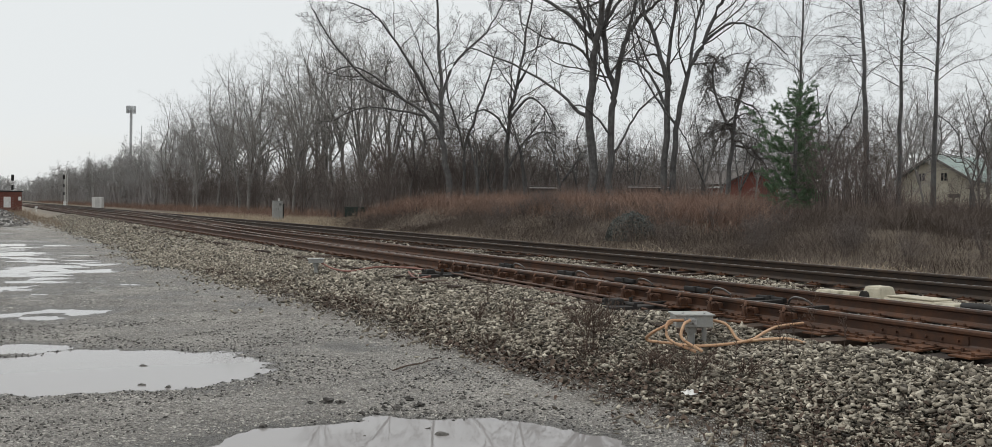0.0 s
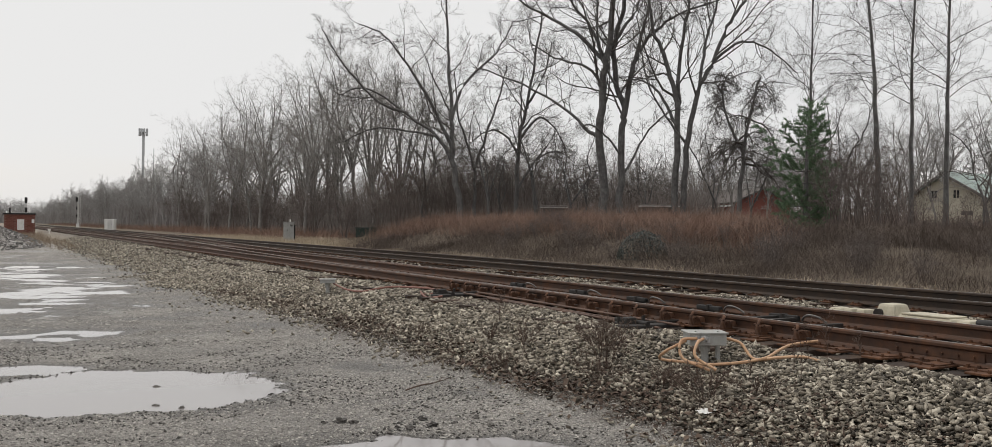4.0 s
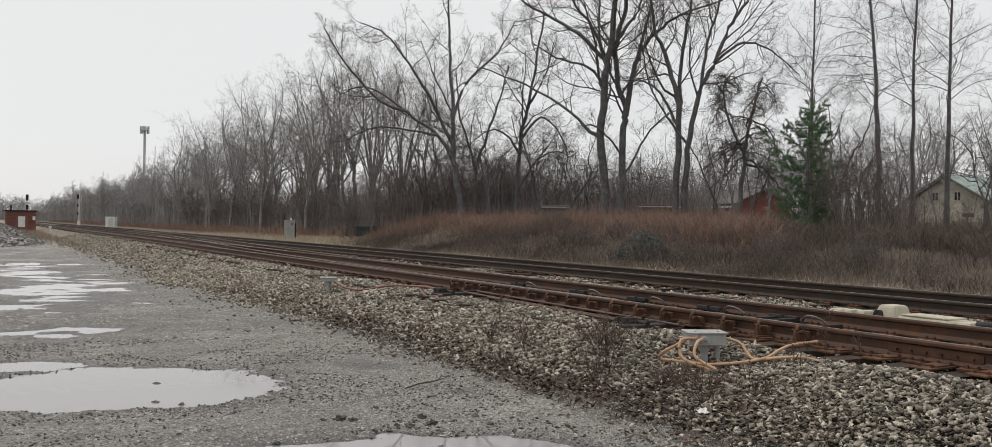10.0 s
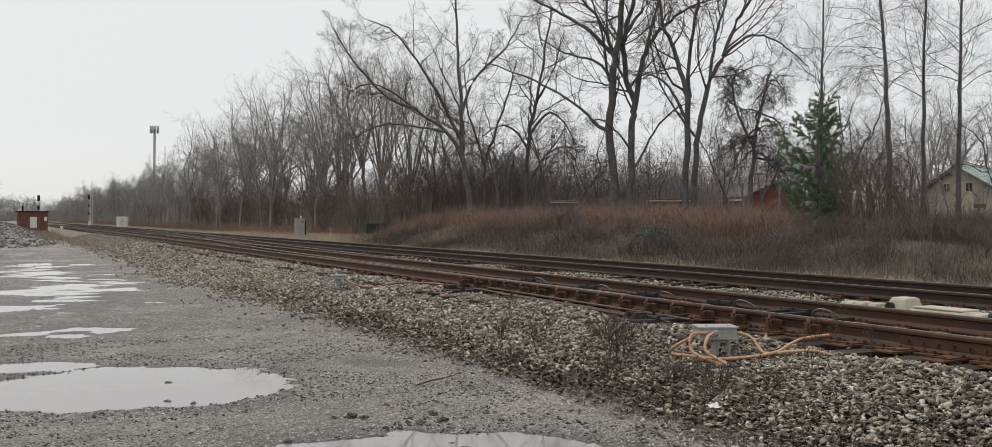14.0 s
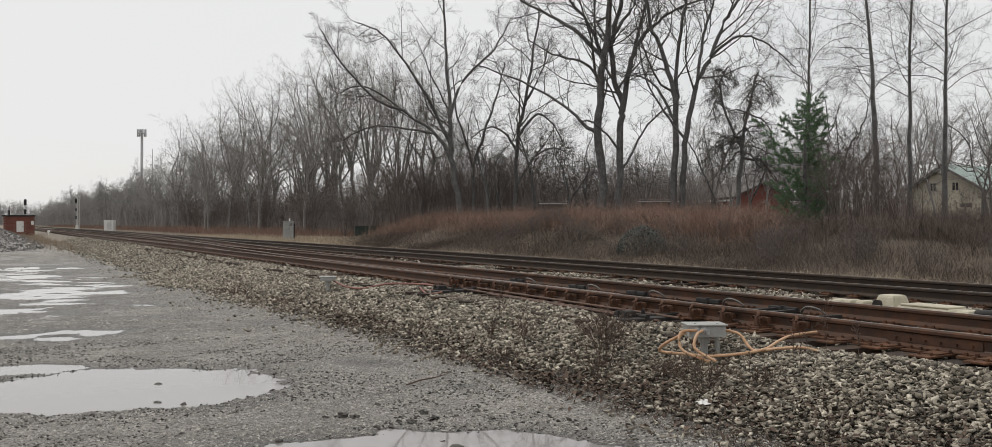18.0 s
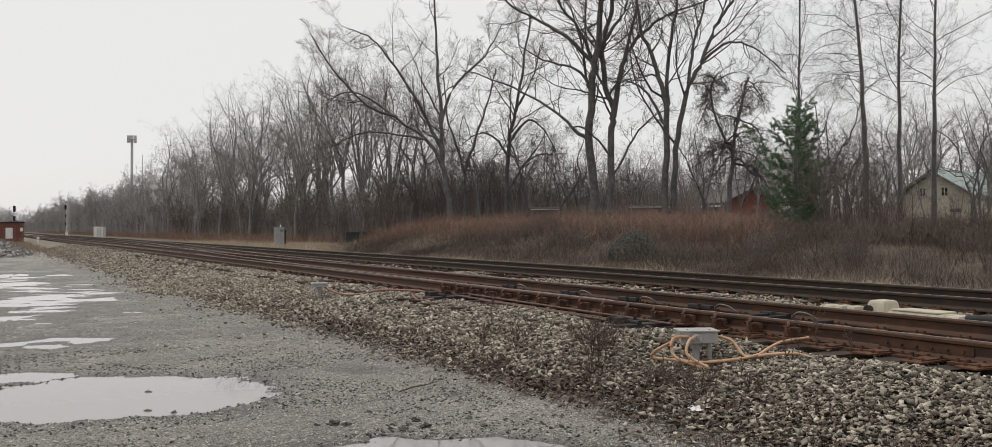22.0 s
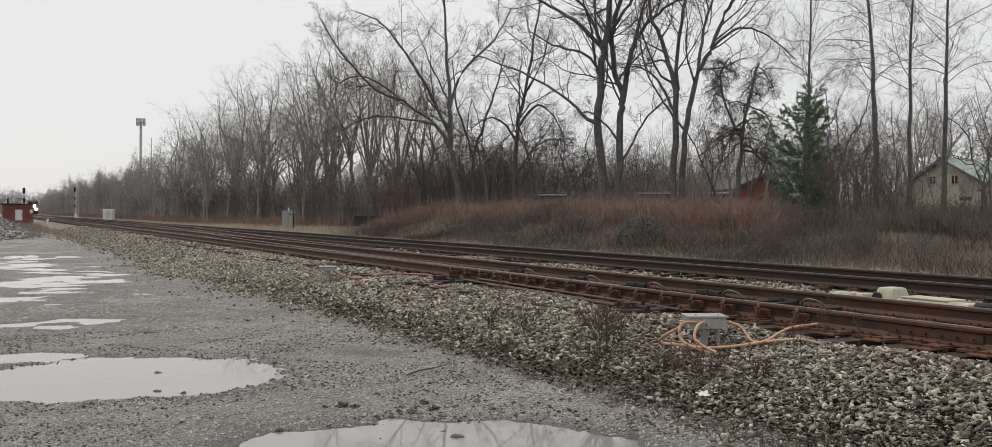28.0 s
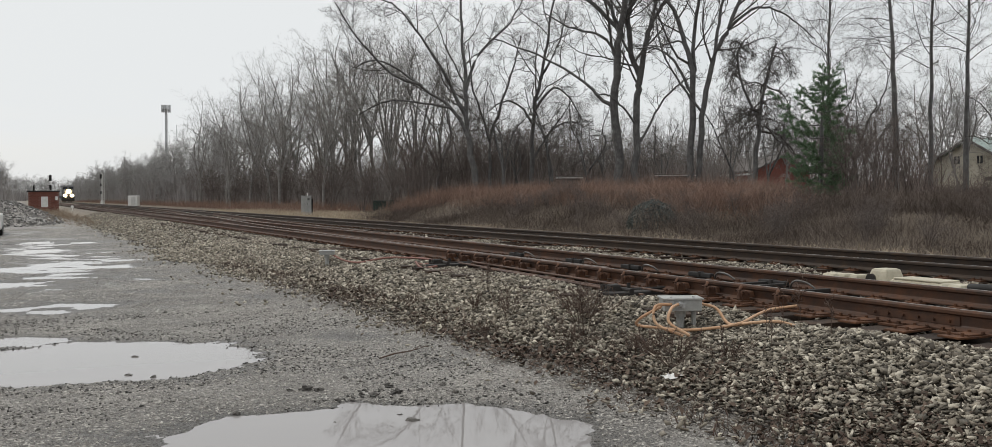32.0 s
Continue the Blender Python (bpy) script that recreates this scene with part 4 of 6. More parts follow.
# ---- weeds, grass and brush ----
def blades(name, xy, height, width, mat, label, category, seed, lean=0.25, bend=0.3, bunch=1, curl=0.12):
    """Stalks as bent ribbons that taper to a point, in bunches."""
    rng = np.random.default_rng(seed)
    xy = np.repeat(xy, bunch, 0)
    n = len(xy)
    xy = xy + rng.normal(size=(n, 2)) * curl * (bunch > 1)
    z = land(xy[:, 0], xy[:, 1]) - 0.03
    h = (height[0] + (height[1] - height[0]) * rng.random(n) ** 1.3) * (0.8 + 0.4 * wave(xy[:, 0], xy[:, 1], 1.4, seed) + 0.2 * wave(xy[:, 0], xy[:, 1], 4.1, seed + 1.0))
    a = rng.random(n) * 6.283
    tilt = rng.normal(size=(n, 2)) * lean + 1.1 * lean * np.stack([wave(xy[:, 0], xy[:, 1], 0.9, seed + 2.0), wave(xy[:, 0], xy[:, 1], 1.1, seed + 3.0)], -1)
    more = rng.normal(size=(n, 2)) * bend
    w = (width * (0.7 + 0.6 * rng.random(n)))[:, None] * np.stack([np.cos(a), np.sin(a)], -1)
    base = np.column_stack([xy, z])
    m = base + np.column_stack([tilt * h[:, None] * 0.5, h * 0.55])
    t = base + np.column_stack([(tilt + more * 0.6) * h[:, None], h])
    w3 = np.column_stack([w, np.zeros(n)])
    V = np.stack([base - w3, base + w3, m + w3 * 0.7, m - w3 * 0.7, t], 1).reshape(-1, 3)
    i = np.arange(n)[:, None] * 5
    F = np.concatenate([i + [0, 1, 2], i + [0, 2, 3], i + [3, 2, 4]], 1).reshape(-1, 3)
    return tagged(new(name, raw_mesh(name, V, F, 3, mat)), label, category, kind="stuff")


def scatter(n, x0, x1, y0, y1, seed, keep=None):
    rng = np.random.default_rng(seed)
    p = np.column_stack([x0 + (x1 - x0) * rng.random(n), y0 + (y1 - y0) * rng.random(n)])
    return p if keep is None else p[keep(p[:, 0], p[:, 1], rng)]


def greenery():
    clumpy = lambda s, seed, lo: (lambda x, y, rng: (wave(x, y, s, seed) * 0.5 + 0.5) > lo * rng.random(len(x)))
    blades("russet_weeds", scatter(25000, 12.5, 27, 8, 68, 1, lambda x, y, r: ((x + 7) < y * (0.97 + 0.06 * wave(x, y, 0.8, 3.0))) & (wave(x, y, 0.5, 1.0) * 0.5 + 0.5 > 0.85 * r.random(len(x))) & (r.random(len(x)) < smooth(0.36, 0.42, (x + 7) / y))), (0.3, 1.15), 0.006, REDGRASS, "tall russet dead weeds on the bank", "weeds", 2, 0.42, 0.9, 6, 0.22)
    blades("grey_weeds", scatter(20000, 9.2, 15.5, 1, 62, 3, lambda x, y, r: clumpy(0.6, 2, 0.9)(x, y, r) & (r.random(len(x)) < smooth(0.32, 0.39, (x + 7) / y))), (0.12, 0.62), 0.0042, GREYWEED, "tangled grey-brown dead weeds on the bank", "weeds", 4, 0.45, 0.9, 8, 0.3)
    blades("grey_weeds", scatter(9500, 15, 30, 3, 26, 27, lambda x, y, r: (x + 7) > y * 0.93), (0.2, 0.85), 0.005, GREYWEED, "tangled grey-brown dead weeds below the houses", "weeds", 28, 0.45, 0.9, 8, 0.35)
    blades("straw_grass", scatter(9000, 7.7, 9.4, 1, 100, 5, clumpy(0.55, 3, 1.2)), (0.06, 0.28), 0.007, STRAW, "short straw-coloured grass beside the ballast", "grass", 6, 0.5, 0.6, 4, 0.12)
    blades("straw_grass", scatter(4200, 8.6, 16.5, 46, 92, 7, lambda x, y, r: (x + 7) < y * 0.38), (0.12, 0.45), 0.014, STRAW, "tall straw-coloured grass round the cabinet", "grass", 8, 0.35, 0.5, 3, 0.2)
    thin = lambda x, y, r: ((y > 74) | (x > 20.5)) & (r.random(len(x)) < np.clip(70 / y, 0.12, 1) * smooth(10, 16, x))
    blades("brush", scatter(30000, 13, 24, 66, 420, 9, thin), (0.3, 1.25), 0.013, REDGRASS, "russet brushwood at the foot of the wood", "brush", 10, 0.4, 0.8, 4, 0.4)
    blades("saplings", scatter(70000, 20, 60, 62, 480, 15, thin), (1.8, 8.0), 0.018, SAPLING, "crowded grey saplings inside the wood", "saplings", 16, 0.2, 0.45, 3, 0.5)
    # far stalks: the haze is in their pale grey, not in the air
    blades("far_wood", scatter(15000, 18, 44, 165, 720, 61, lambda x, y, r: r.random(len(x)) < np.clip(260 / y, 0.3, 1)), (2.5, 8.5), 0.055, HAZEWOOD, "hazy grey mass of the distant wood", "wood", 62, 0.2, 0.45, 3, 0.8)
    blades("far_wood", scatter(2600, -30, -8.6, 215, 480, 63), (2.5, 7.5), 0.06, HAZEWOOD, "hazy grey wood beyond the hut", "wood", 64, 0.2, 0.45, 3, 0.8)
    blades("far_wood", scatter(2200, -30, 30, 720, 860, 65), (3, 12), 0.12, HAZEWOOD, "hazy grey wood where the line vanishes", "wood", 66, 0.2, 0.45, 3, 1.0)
    blades("saplings", scatter(2600, 26, 60, 18, 62, 67, lambda x, y, r: (np.hypot(x + 7, y) > 43) & (np.hypot(x + 7, y) < 64) & ((x + 7) > y * 1.04) & ((x + 7) < y * 1.27)), (1.2, 4.2), 0.016, BRUSH, "brown saplings beside the pine", "saplings", 68, 0.25, 0.5, 3, 0.5)
    back = lambda x, y, r: (np.hypot(x + 7, y) > 60) & (((x + 7) < y * 0.88) | (np.hypot(x + 7, y) > 98))
    blades("brush", scatter(13000, 20, 75, 8, 80, 11, lambda x, y, r: (np.hypot(x + 7, y) > 50) & ((x + 7) < y * 0.86)), (0.5, 2.3), 0.014, BRUSH, "dark brushwood behind the bank", "brush", 12, 0.3, 0.6, 3, 0.5)
    blades("saplings", scatter(22000, 22, 110, 20, 120, 17, back), (1.2, 5.5), 0.022, SAPLING, "slim grey saplings behind the bank", "saplings", 18, 0.25, 0.5, 3, 0.6)
    blades("brush", scatter(5000, 28, 75, 8, 70, 21, lambda x, y, r: (np.hypot(x + 7, y) > 44) & ((x + 7) > y * 0.8)), (0.4, 1.5), 0.02, BRUSH, "dark brushwood in front of the houses", "brush", 22, 0.4, 0.6, 3, 0.5)
    blades("hut_weeds", scatter(2600, -5.2, -2.4, 52, 125, 23, clumpy(0.4, 6, 1.2)), (0.1, 0.45), 0.012, TANWEED, "tan weeds on the dirt towards the hut", "weeds", 24, 0.4, 0.6, 3, 0.15)
    blades("hut_brush", scatter(420, -5.6, -2.4, 70, 120, 25, clumpy(0.5, 8, 1.6)), (0.2, 0.9), 0.014, TANWEED, "brown dead weeds near the hut", "weeds", 26, 0.3, 0.5, 4, 0.2)
    blades("trackside_weeds", scatter(9000, -2.85, -1.95, 3.2, 24, 13, clumpy(1.2, 4, 1.7)), (0.03, 0.15), 0.0045, DEADWEED, "low dead weeds at the foot of the ballast", "weeds", 14, 0.6, 0.8, 4, 0.08)


greenery()


# ---- stones ----
ICO = [(0, 11, 5), (0, 5, 1), (0, 1, 7), (0, 7, 10), (0, 10, 11), (1, 5, 9), (5, 11, 4), (11, 10, 2), (10, 7, 6), (7, 1, 8), (3, 9, 4), (3, 4, 2), (3, 2, 6), (3, 6, 8), (3, 8, 9), (4, 9, 5), (2, 4, 11), (6, 2, 10), (8, 6, 7), (9, 8, 1)]


def rock_shapes(rng, n, coarse=False):
    """n broken stones about 1 across, and the triangles of one."""
    if coarse:
        P = np.array([(1, 0, 0), (-1, 0, 0), (0, 1, 0), (0, -1, 0), (0, 0, 1), (0, 0, -1)]) * 0.55
        tri = np.array([(0, 2, 4), (2, 1, 4), (1, 3, 4), (3, 0, 4), (2, 0, 5), (1, 2, 5), (3, 1, 5), (0, 3, 5)])
        if coarse == "top":
            P, tri = P[:5] * [1, 1, 0.8], tri[:4]
    elif coarse is None:
        # blocks with eight corners
        P = np.array([(x, y, z) for z in (-1, 1) for y in (-1, 1) for x in (-1, 1)]) * 0.42
        tri = np.array([(0, 2, 3), (0, 3, 1), (4, 5, 7), (4, 7, 6), (0, 1, 5), (0, 5, 4), (2, 6, 7), (2, 7, 3), (0, 4, 6), (0, 6, 2), (1, 3, 7), (1, 7, 5)])
    else:
        g = (1 + 5 ** 0.5) / 2
        P = np.array([(-1, g, 0), (1, g, 0), (-1, -g, 0), (1, -g, 0), (0, -1, g), (0, 1, g), (0, -1, -g), (0, 1, -g), (g, 0, -1), (g, 0, 1), (-g, 0, -1), (-g, 0, 1)]) / 3.8
        tri = np.array(ICO)
    k = len(P)
    P = P[None] * (1 + 0.2 * rng.normal(size=(n, k, 1)).clip(-1.6, 1.6))
    # broken flats on each
    for c in range(4):
        d = rng.normal(size=(n, 1, 3))
        d /= np.linalg.norm(d, axis=2, keepdims=True)
        h = (P * d).sum(2, keepdims=True)
        P = P - d * np.maximum(h - 0.26, 0)
    return P, tri


def stones(name, xy, size, mat, label, category, seed, sink=0.3, flat=0.7, coarse=False, parent=None):
    rng = np.random.default_rng(seed)
    n = len(xy)
    s = size[0] + (size[1] - size[0]) * rng.random(n) ** 1.6
    P, tri = rock_shapes(rng, n, coarse)
    P = P * np.stack([1.1 + 0.7 * rng.random(n), 0.6 + 0.45 * rng.random(n), flat * (0.6 + 0.6 * rng.random(n))], -1)[:, None] * s[:, None, None]
    q = rng.normal(size=(n, 4)) * ([1, 0, 0, 1] if coarse == "top" else [1, 0.2, 0.2, 1])
    q /= np.linalg.norm(q, axis=1, keepdims=True)
    w, x, y, z = q.T
    R = np.stack([1 - 2 * (y * y + z * z), 2 * (x * y - w * z), 2 * (x * z + w * y), 2 * (x * y + w * z), 1 - 2 * (x * x + z * z), 2 * (y * z - w * x), 2 * (x * z - w * y), 2 * (y * z + w * x), 1 - 2 * (x * x + y * y)], -1).reshape(n, 3, 3)
    P = np.einsum("nij,nkj->nki", R, P)
    P += np.column_stack([xy, land(xy[:, 0], xy[:, 1]) + s * (0.5 - sink) * 0.6 + (size[1] * (0.5 if not coarse else 0.25) * rng.random(n) if name == "ballast_stones" else 0)])[:, None]
    F = (tri[None] + np.arange(n)[:, None, None] * P.shape[1]).reshape(-1, 3)
    ob = tagged(new(name, raw_mesh(name, P.reshape(-1, 3), F, 3, mat)), label, category, kind="stuff")
    if parent:
        ob.parent = parent
        del ob["category"]
    return ob


def leaf_litter():
    """Fallen leaves and bits of stalk, curled, gathered along the foot of the ballast."""
    rng = np.random.default_rng(91)
    keep = lambda x, y, r: r.random(len(x)) < np.exp(-((x + 2.42 + 0.25 * wave(x, y, 0.9, 2.0) - 0.05 * (y < 7)) / (0.2 + 0.25 * smooth(9, 5, y))) ** 2) * (0.35 + 0.65 * (wave(x, y, 1.7, 8.0) > -0.25)) * smooth(26, 12, y)
    xy = scatter(36000, -3.3, -1.4, 3.0, 22, 92, keep)
    n = len(xy)
    a, L = rng.random(n) * 6.283, 0.02 + 0.045 * rng.random(n)
    w = L * (0.12 + 0.4 * rng.random(n))
    c, s = np.cos(a), np.sin(a)
    base = np.column_stack([xy, land(xy[:, 0], xy[:, 1]) + 0.012 + 0.035 * rng.random(n)])
    lift = L * rng.normal(size=n) * 0.4
    tip = np.column_stack([c * L, s * L, lift])
    wing = np.column_stack([-s * w, c * w, np.abs(rng.normal(size=n)) * w * 0.6])
    other = np.column_stack([s * w, -c * w, np.abs(rng.normal(size=n)) * w * 0.6])
    V = np.stack([base - tip * 0.5, base + other, base + tip * 0.5, base + wing], 1).reshape(-1, 3)
    i = np.arange(n)[:, None] * 4
    F = np.concatenate([i + [0, 1, 2], i + [0, 2, 3]], 1).reshape(-1, 3)
    tagged(new("leaf_litter", raw_mesh("leaf_litter", V, F, 3, DEADLEAF)), "brown fallen leaves along the foot of the ballast", "leaves", kind="stuff")


def ballast():
    label = "loose grey crushed-stone railway ballast"
    bed = thing("ballast", "bed of loose tan and grey crushed stone under the tracks", "ballast", kind="structure")
    def toe(x, y, r):
        far = smooth(9, 26, y)
        ragged = x + 0.22 * wave(x, y, 1.3, 4.0) * (1 + far)
        return r.random(len(x)) < 0.004 + (0.06 + 0.2 * far) * smooth(-3.1 - 1.0 * far, -2.7, ragged) + 0.94 * smooth(-2.62 - 0.98 * far, -1.95 - 0.15 * far, ragged)

    ends = lambda x, y, r: (x < -0.52) | (y > 10.6) | (r.random(len(x)) < 0.12)
    loose = lambda x, y, r: toe(x, y, r) & ends(x, y, r) & ~((x > -2.1) & (x < -0.9) & (y > 3.4) & (y < 4.4) & (r.random(len(x)) < 0.5))
    stones("ballast_stones", scatter(33000, -3.4, -0.34, 2.4, 7.5, 31, loose), (0.018, 0.057), STONE, label, "ballast", 32, flat=0.5, coarse=None, parent=bed)
    stones("ballast_stones", scatter(29000, -3.4, -0.34, 7.5, 12, 51, lambda x, y, r: toe(x, y, r) & ends(x, y, r)), (0.022, 0.064), STONE, label, "ballast", 52, flat=0.5, coarse=None, parent=bed)
    stones("ballast_stones", scatter(46000, -4.4, -0.3, 12, 28, 33, toe), (0.034, 0.085), STONE, label, "ballast", 34, coarse=True, parent=bed)
    stones("ballast_stones", scatter(24000, -4.4, -0.4, 28, 80, 35, toe), (0.04, 0.11), STONE, label, "ballast", 36, coarse=True, parent=bed)
    stones("ballast_stones", scatter(40000, -0.1, 7.7, 5, 22, 37), (0.034, 0.085), STONE, label, "ballast", 38, 0.3, coarse=True, parent=bed)
    stones("ballast_stones", scatter(9000, -0.4, 7.8, 24, 70, 39), (0.06, 0.13), STONE, label, "ballast", 40, 0.55, coarse=True, parent=bed)
    leaf_litter()
    rng = np.random.default_rng(77)
    P, tri = rock_shapes(rng, 16, None)
    shapes = [raw_mesh("stone", p * [1.2, 0.85, 0.6], tri, 3, STONE_EACH) for p in P]
    for k, (x, y) in enumerate(scatter(300, -2.1, -0.9, 3.4, 4.4, 78)):
        s = 0.026 + 0.044 * rng.random()
        part("stone", shapes[k % 16], bed, at=pose(x, y, float(land(x, y)) + 0.025, *(rng.normal(size=3) * [14, 14, 90])) @ Matrix.Diagonal((s, s, s, 1)))
    dry = lambda x, y, r: (land(x, y) > -0.011) & (r.random(len(x)) < 0.4 + 0.5 * smooth(0.02, -0.008, land(x, y)) + 0.6 * smooth(-4.2, -2.9, x) + 0.25 * wave(x, y, 1.9, 9.0))
    stones("road_pebbles", scatter(130000, -8.4, -2.3, 3.0, 12, 41, dry), (0.007, 0.026), PEBBLE, "small loose stones on the worn yard surface", "gravel", 42, 0.5, 0.8, "top")
    stones("road_pebbles", scatter(40000, -8.4, -2.4, 12, 28, 43, dry), (0.012, 0.045), PEBBLE, "small loose stones on the worn yard surface", "gravel", 44, 0.5, 0.7, "top")
    stones("road_pebbles", scatter(7000, -8.6, -2.6, 28, 62, 47, dry), (0.03, 0.09), PEBBLE, "small loose stones on the worn yard surface", "gravel", 48, 0.5, 0.5, "top")
    rim = lambda x, y, r: (land(x, y) > -0.03) & (land(x, y) < 0.006) & (r.random(len(x)) < 0.12 + 0.88 * (land(x, y) > -0.014)) & (wave(x, y, 2.3, 5.0) > -0.2)
    stones("wet_crumbs", scatter(16000, -8.2, -3.0, 3.6, 12.5, 55, rim), (0.01, 0.034), WETCRUMB, "dark wet crumbs of stone round the puddles", "gravel", 56, 0.35, 0.8, True)
    stones("spoil_stones", scatter(9000, -15, -4.4, 46, 84, 45, lambda x, y, r: land(x, y) > 0.12), (0.05, 0.16), SPOIL, "heap of grey crushed stone beside the hut", "stone heap", 46, coarse=None)


ballast()


# ---- trackside things ----
def switch_gear():
    rng = random.Random(3)
    # rail braces on the outside of the near rail
    bm = box(0.13, 0.13, 0.02, 0.005, (-0.03, 0, 0))
    box(0.1, 0.075, 0.085, 0.012, (-0.02, 0, 0.018), bm, 0.75)
    box(0.05, 0.11, 0.06, 0.01, (0.035, 0, 0.05), bm, 0.8)
    rod((-0.03, -0.045, 0.1), (-0.03, 0.045, 0.1), 0.017, n=8, bm=bm)
    brace = bpy.data.meshes.new("rail_brace")
    bm.to_mesh(brace)
    bm.free()
    brace.materials.append(RUSTPART)
    clip = tube([(-0.09, -0.06, 0.03), (-0.1, -0.05, 0.11), (-0.06, -0.02, 0.155), (-0.02, 0.03, 0.15), (-0.01, 0.06, 0.12), (-0.04, 0.06, 0.105)], 0.013, 6, 5)
    clip.materials.append(RUSTPART)
    gear = thing("switch_gear", "rusty switch braces and throw rods beside the near rail", "switch gear")
    y = 6.75
    while y < 14.6:
        one = part("rail_brace", brace, gear, at=pose(-0.105, y, RAIL - 0.165, 0, 0, rng.uniform(-4, 4)) @ Matrix.Diagonal((1.2, 1.25, 1.0, 1)))
        part("spring_clip", clip, one, "bent rusty spring clip")
        y += 0.52 + rng.uniform(-0.02, 0.02)
    # rusty slide plates that reach out over the tie ends
    bm = box(0.52, 0.2, 0.018, 0.005, (-0.14, 0, 0))
    box(0.16, 0.16, 0.012, 0.004, (-0.2, 0, 0.018), bm)
    for bx in (-0.32, -0.1):
        for by in (-0.06, 0.06):
            rod((bx, by, 0.014), (bx, by, 0.045), 0.014, n=6, bm=bm)
    slide = bpy.data.meshes.new("slide_plate")
    bm.to_mesh(slide)
    bm.free()
    slide.materials.append(RUSTPART)
    y = 3.7
    while y < 7.9:
        part("slide_plate", slide, gear, at=pose(0.02, y, RAIL - 0.186, 0, rng.uniform(-2, 1), rng.uniform(-3, 3)))
        y += 0.5
    # rods that run along the rail
    for x, z, y0, y1 in ((-0.34, 0.405, 8.3, 13.3), (-0.44, 0.375, 8.6, 13.6), (-0.53, 0.37, 8.4, 12.6)):
        part("throw_rod", rod((x, y0, z), (x + 0.05, y1, z + 0.03), 0.016, n=8), gear, "rust-stained steel rod", material=ROD)
    for y, s in ((8.6, 1.0), (13.6, 1.0)):
        bm = box(0.75, 0.2, 0.16, 0.02, (-0.55, y, 0.24))
        box(0.5, 0.18, 0.15, 0.03, (-0.5, y + 0.32, 0.25), bm)
        rod((-0.85, y + 0.12, 0.4), (0.5, y + 0.12, 0.4), 0.02, bm=bm)
        rod((-0.62, y - 0.1, 0.41), (-0.62, y + 0.5, 0.41), 0.03, bm=bm)
        box(0.14, 0.12, 0.09, 0.02, (-0.72, y + 0.12, 0.38), bm)
        part("rod_crank", bm, gear, "black greased crank and tie end", material=DARKIRON)
        for k in range(3):
            part("crank_bolt", rod((-0.8 + 0.17 * k, y + 0.2, 0.39), (-0.8 + 0.17 * k, y + 0.2, 0.47), 0.022, n=6), gear, material=DARKIRON)
    # bent heater pipes between the rails
    for y in (8.05, 9.4, 11.0, 12.6, 14.6):
        hood = part("heater_box", box(0.07, 0.46, 0.065, 0.018, (1.41, y + 0.45, 0.38)), gear, "black heater box against the rail", material=BLACK)
        part("clamp", box(0.085, 0.05, 0.08, 0.012, (1.405, y + 0.45, 0.378)), hood, material=DARKIRON)
        part("heater_pipe", tube([(1.42, y - 0.2, 0.4), (1.38, y - 0.12, 0.455), (1.35, y, 0.475), (1.37, y + 0.1, 0.44), (1.4, y + 0.16, 0.38)], 0.013), gear, "bent grey steel pipe over the rail foot", material=PIPEGREY)
    # bolted joint bar on the web of the near rail
    bar = part("joint_bar", box(0.014, 0.92, 0.075, 0.005, (-0.014, 5.35, RAIL - 0.136)), gear, material=RUST)
    for k in range(6):
        part("bolt", rod((-0.02, 4.98 + 0.148 * k, RAIL - 0.1), (-0.042, 4.98 + 0.148 * k, RAIL - 0.1), 0.013, n=6), bar, material=RUST)
    for y in (7.6, 8.3, 8.6):
        part("switch_bar", box(1.25, 0.07, 0.05, 0.01, (0.75, y, 0.375)), gear, "greased iron bar between the rails", material=DARKIRON)


PIPEGREY = m_plain("dull_grey_pipe", (0.1, 0.095, 0.09), (0.2, 0.19, 0.18), 7, 0.5, 0.3)
ROD = m_plain("rubbed_steel_rod", (0.06, 0.032, 0.022), (0.17, 0.1, 0.07), 7, 0.55, 0.4)
switch_gear()


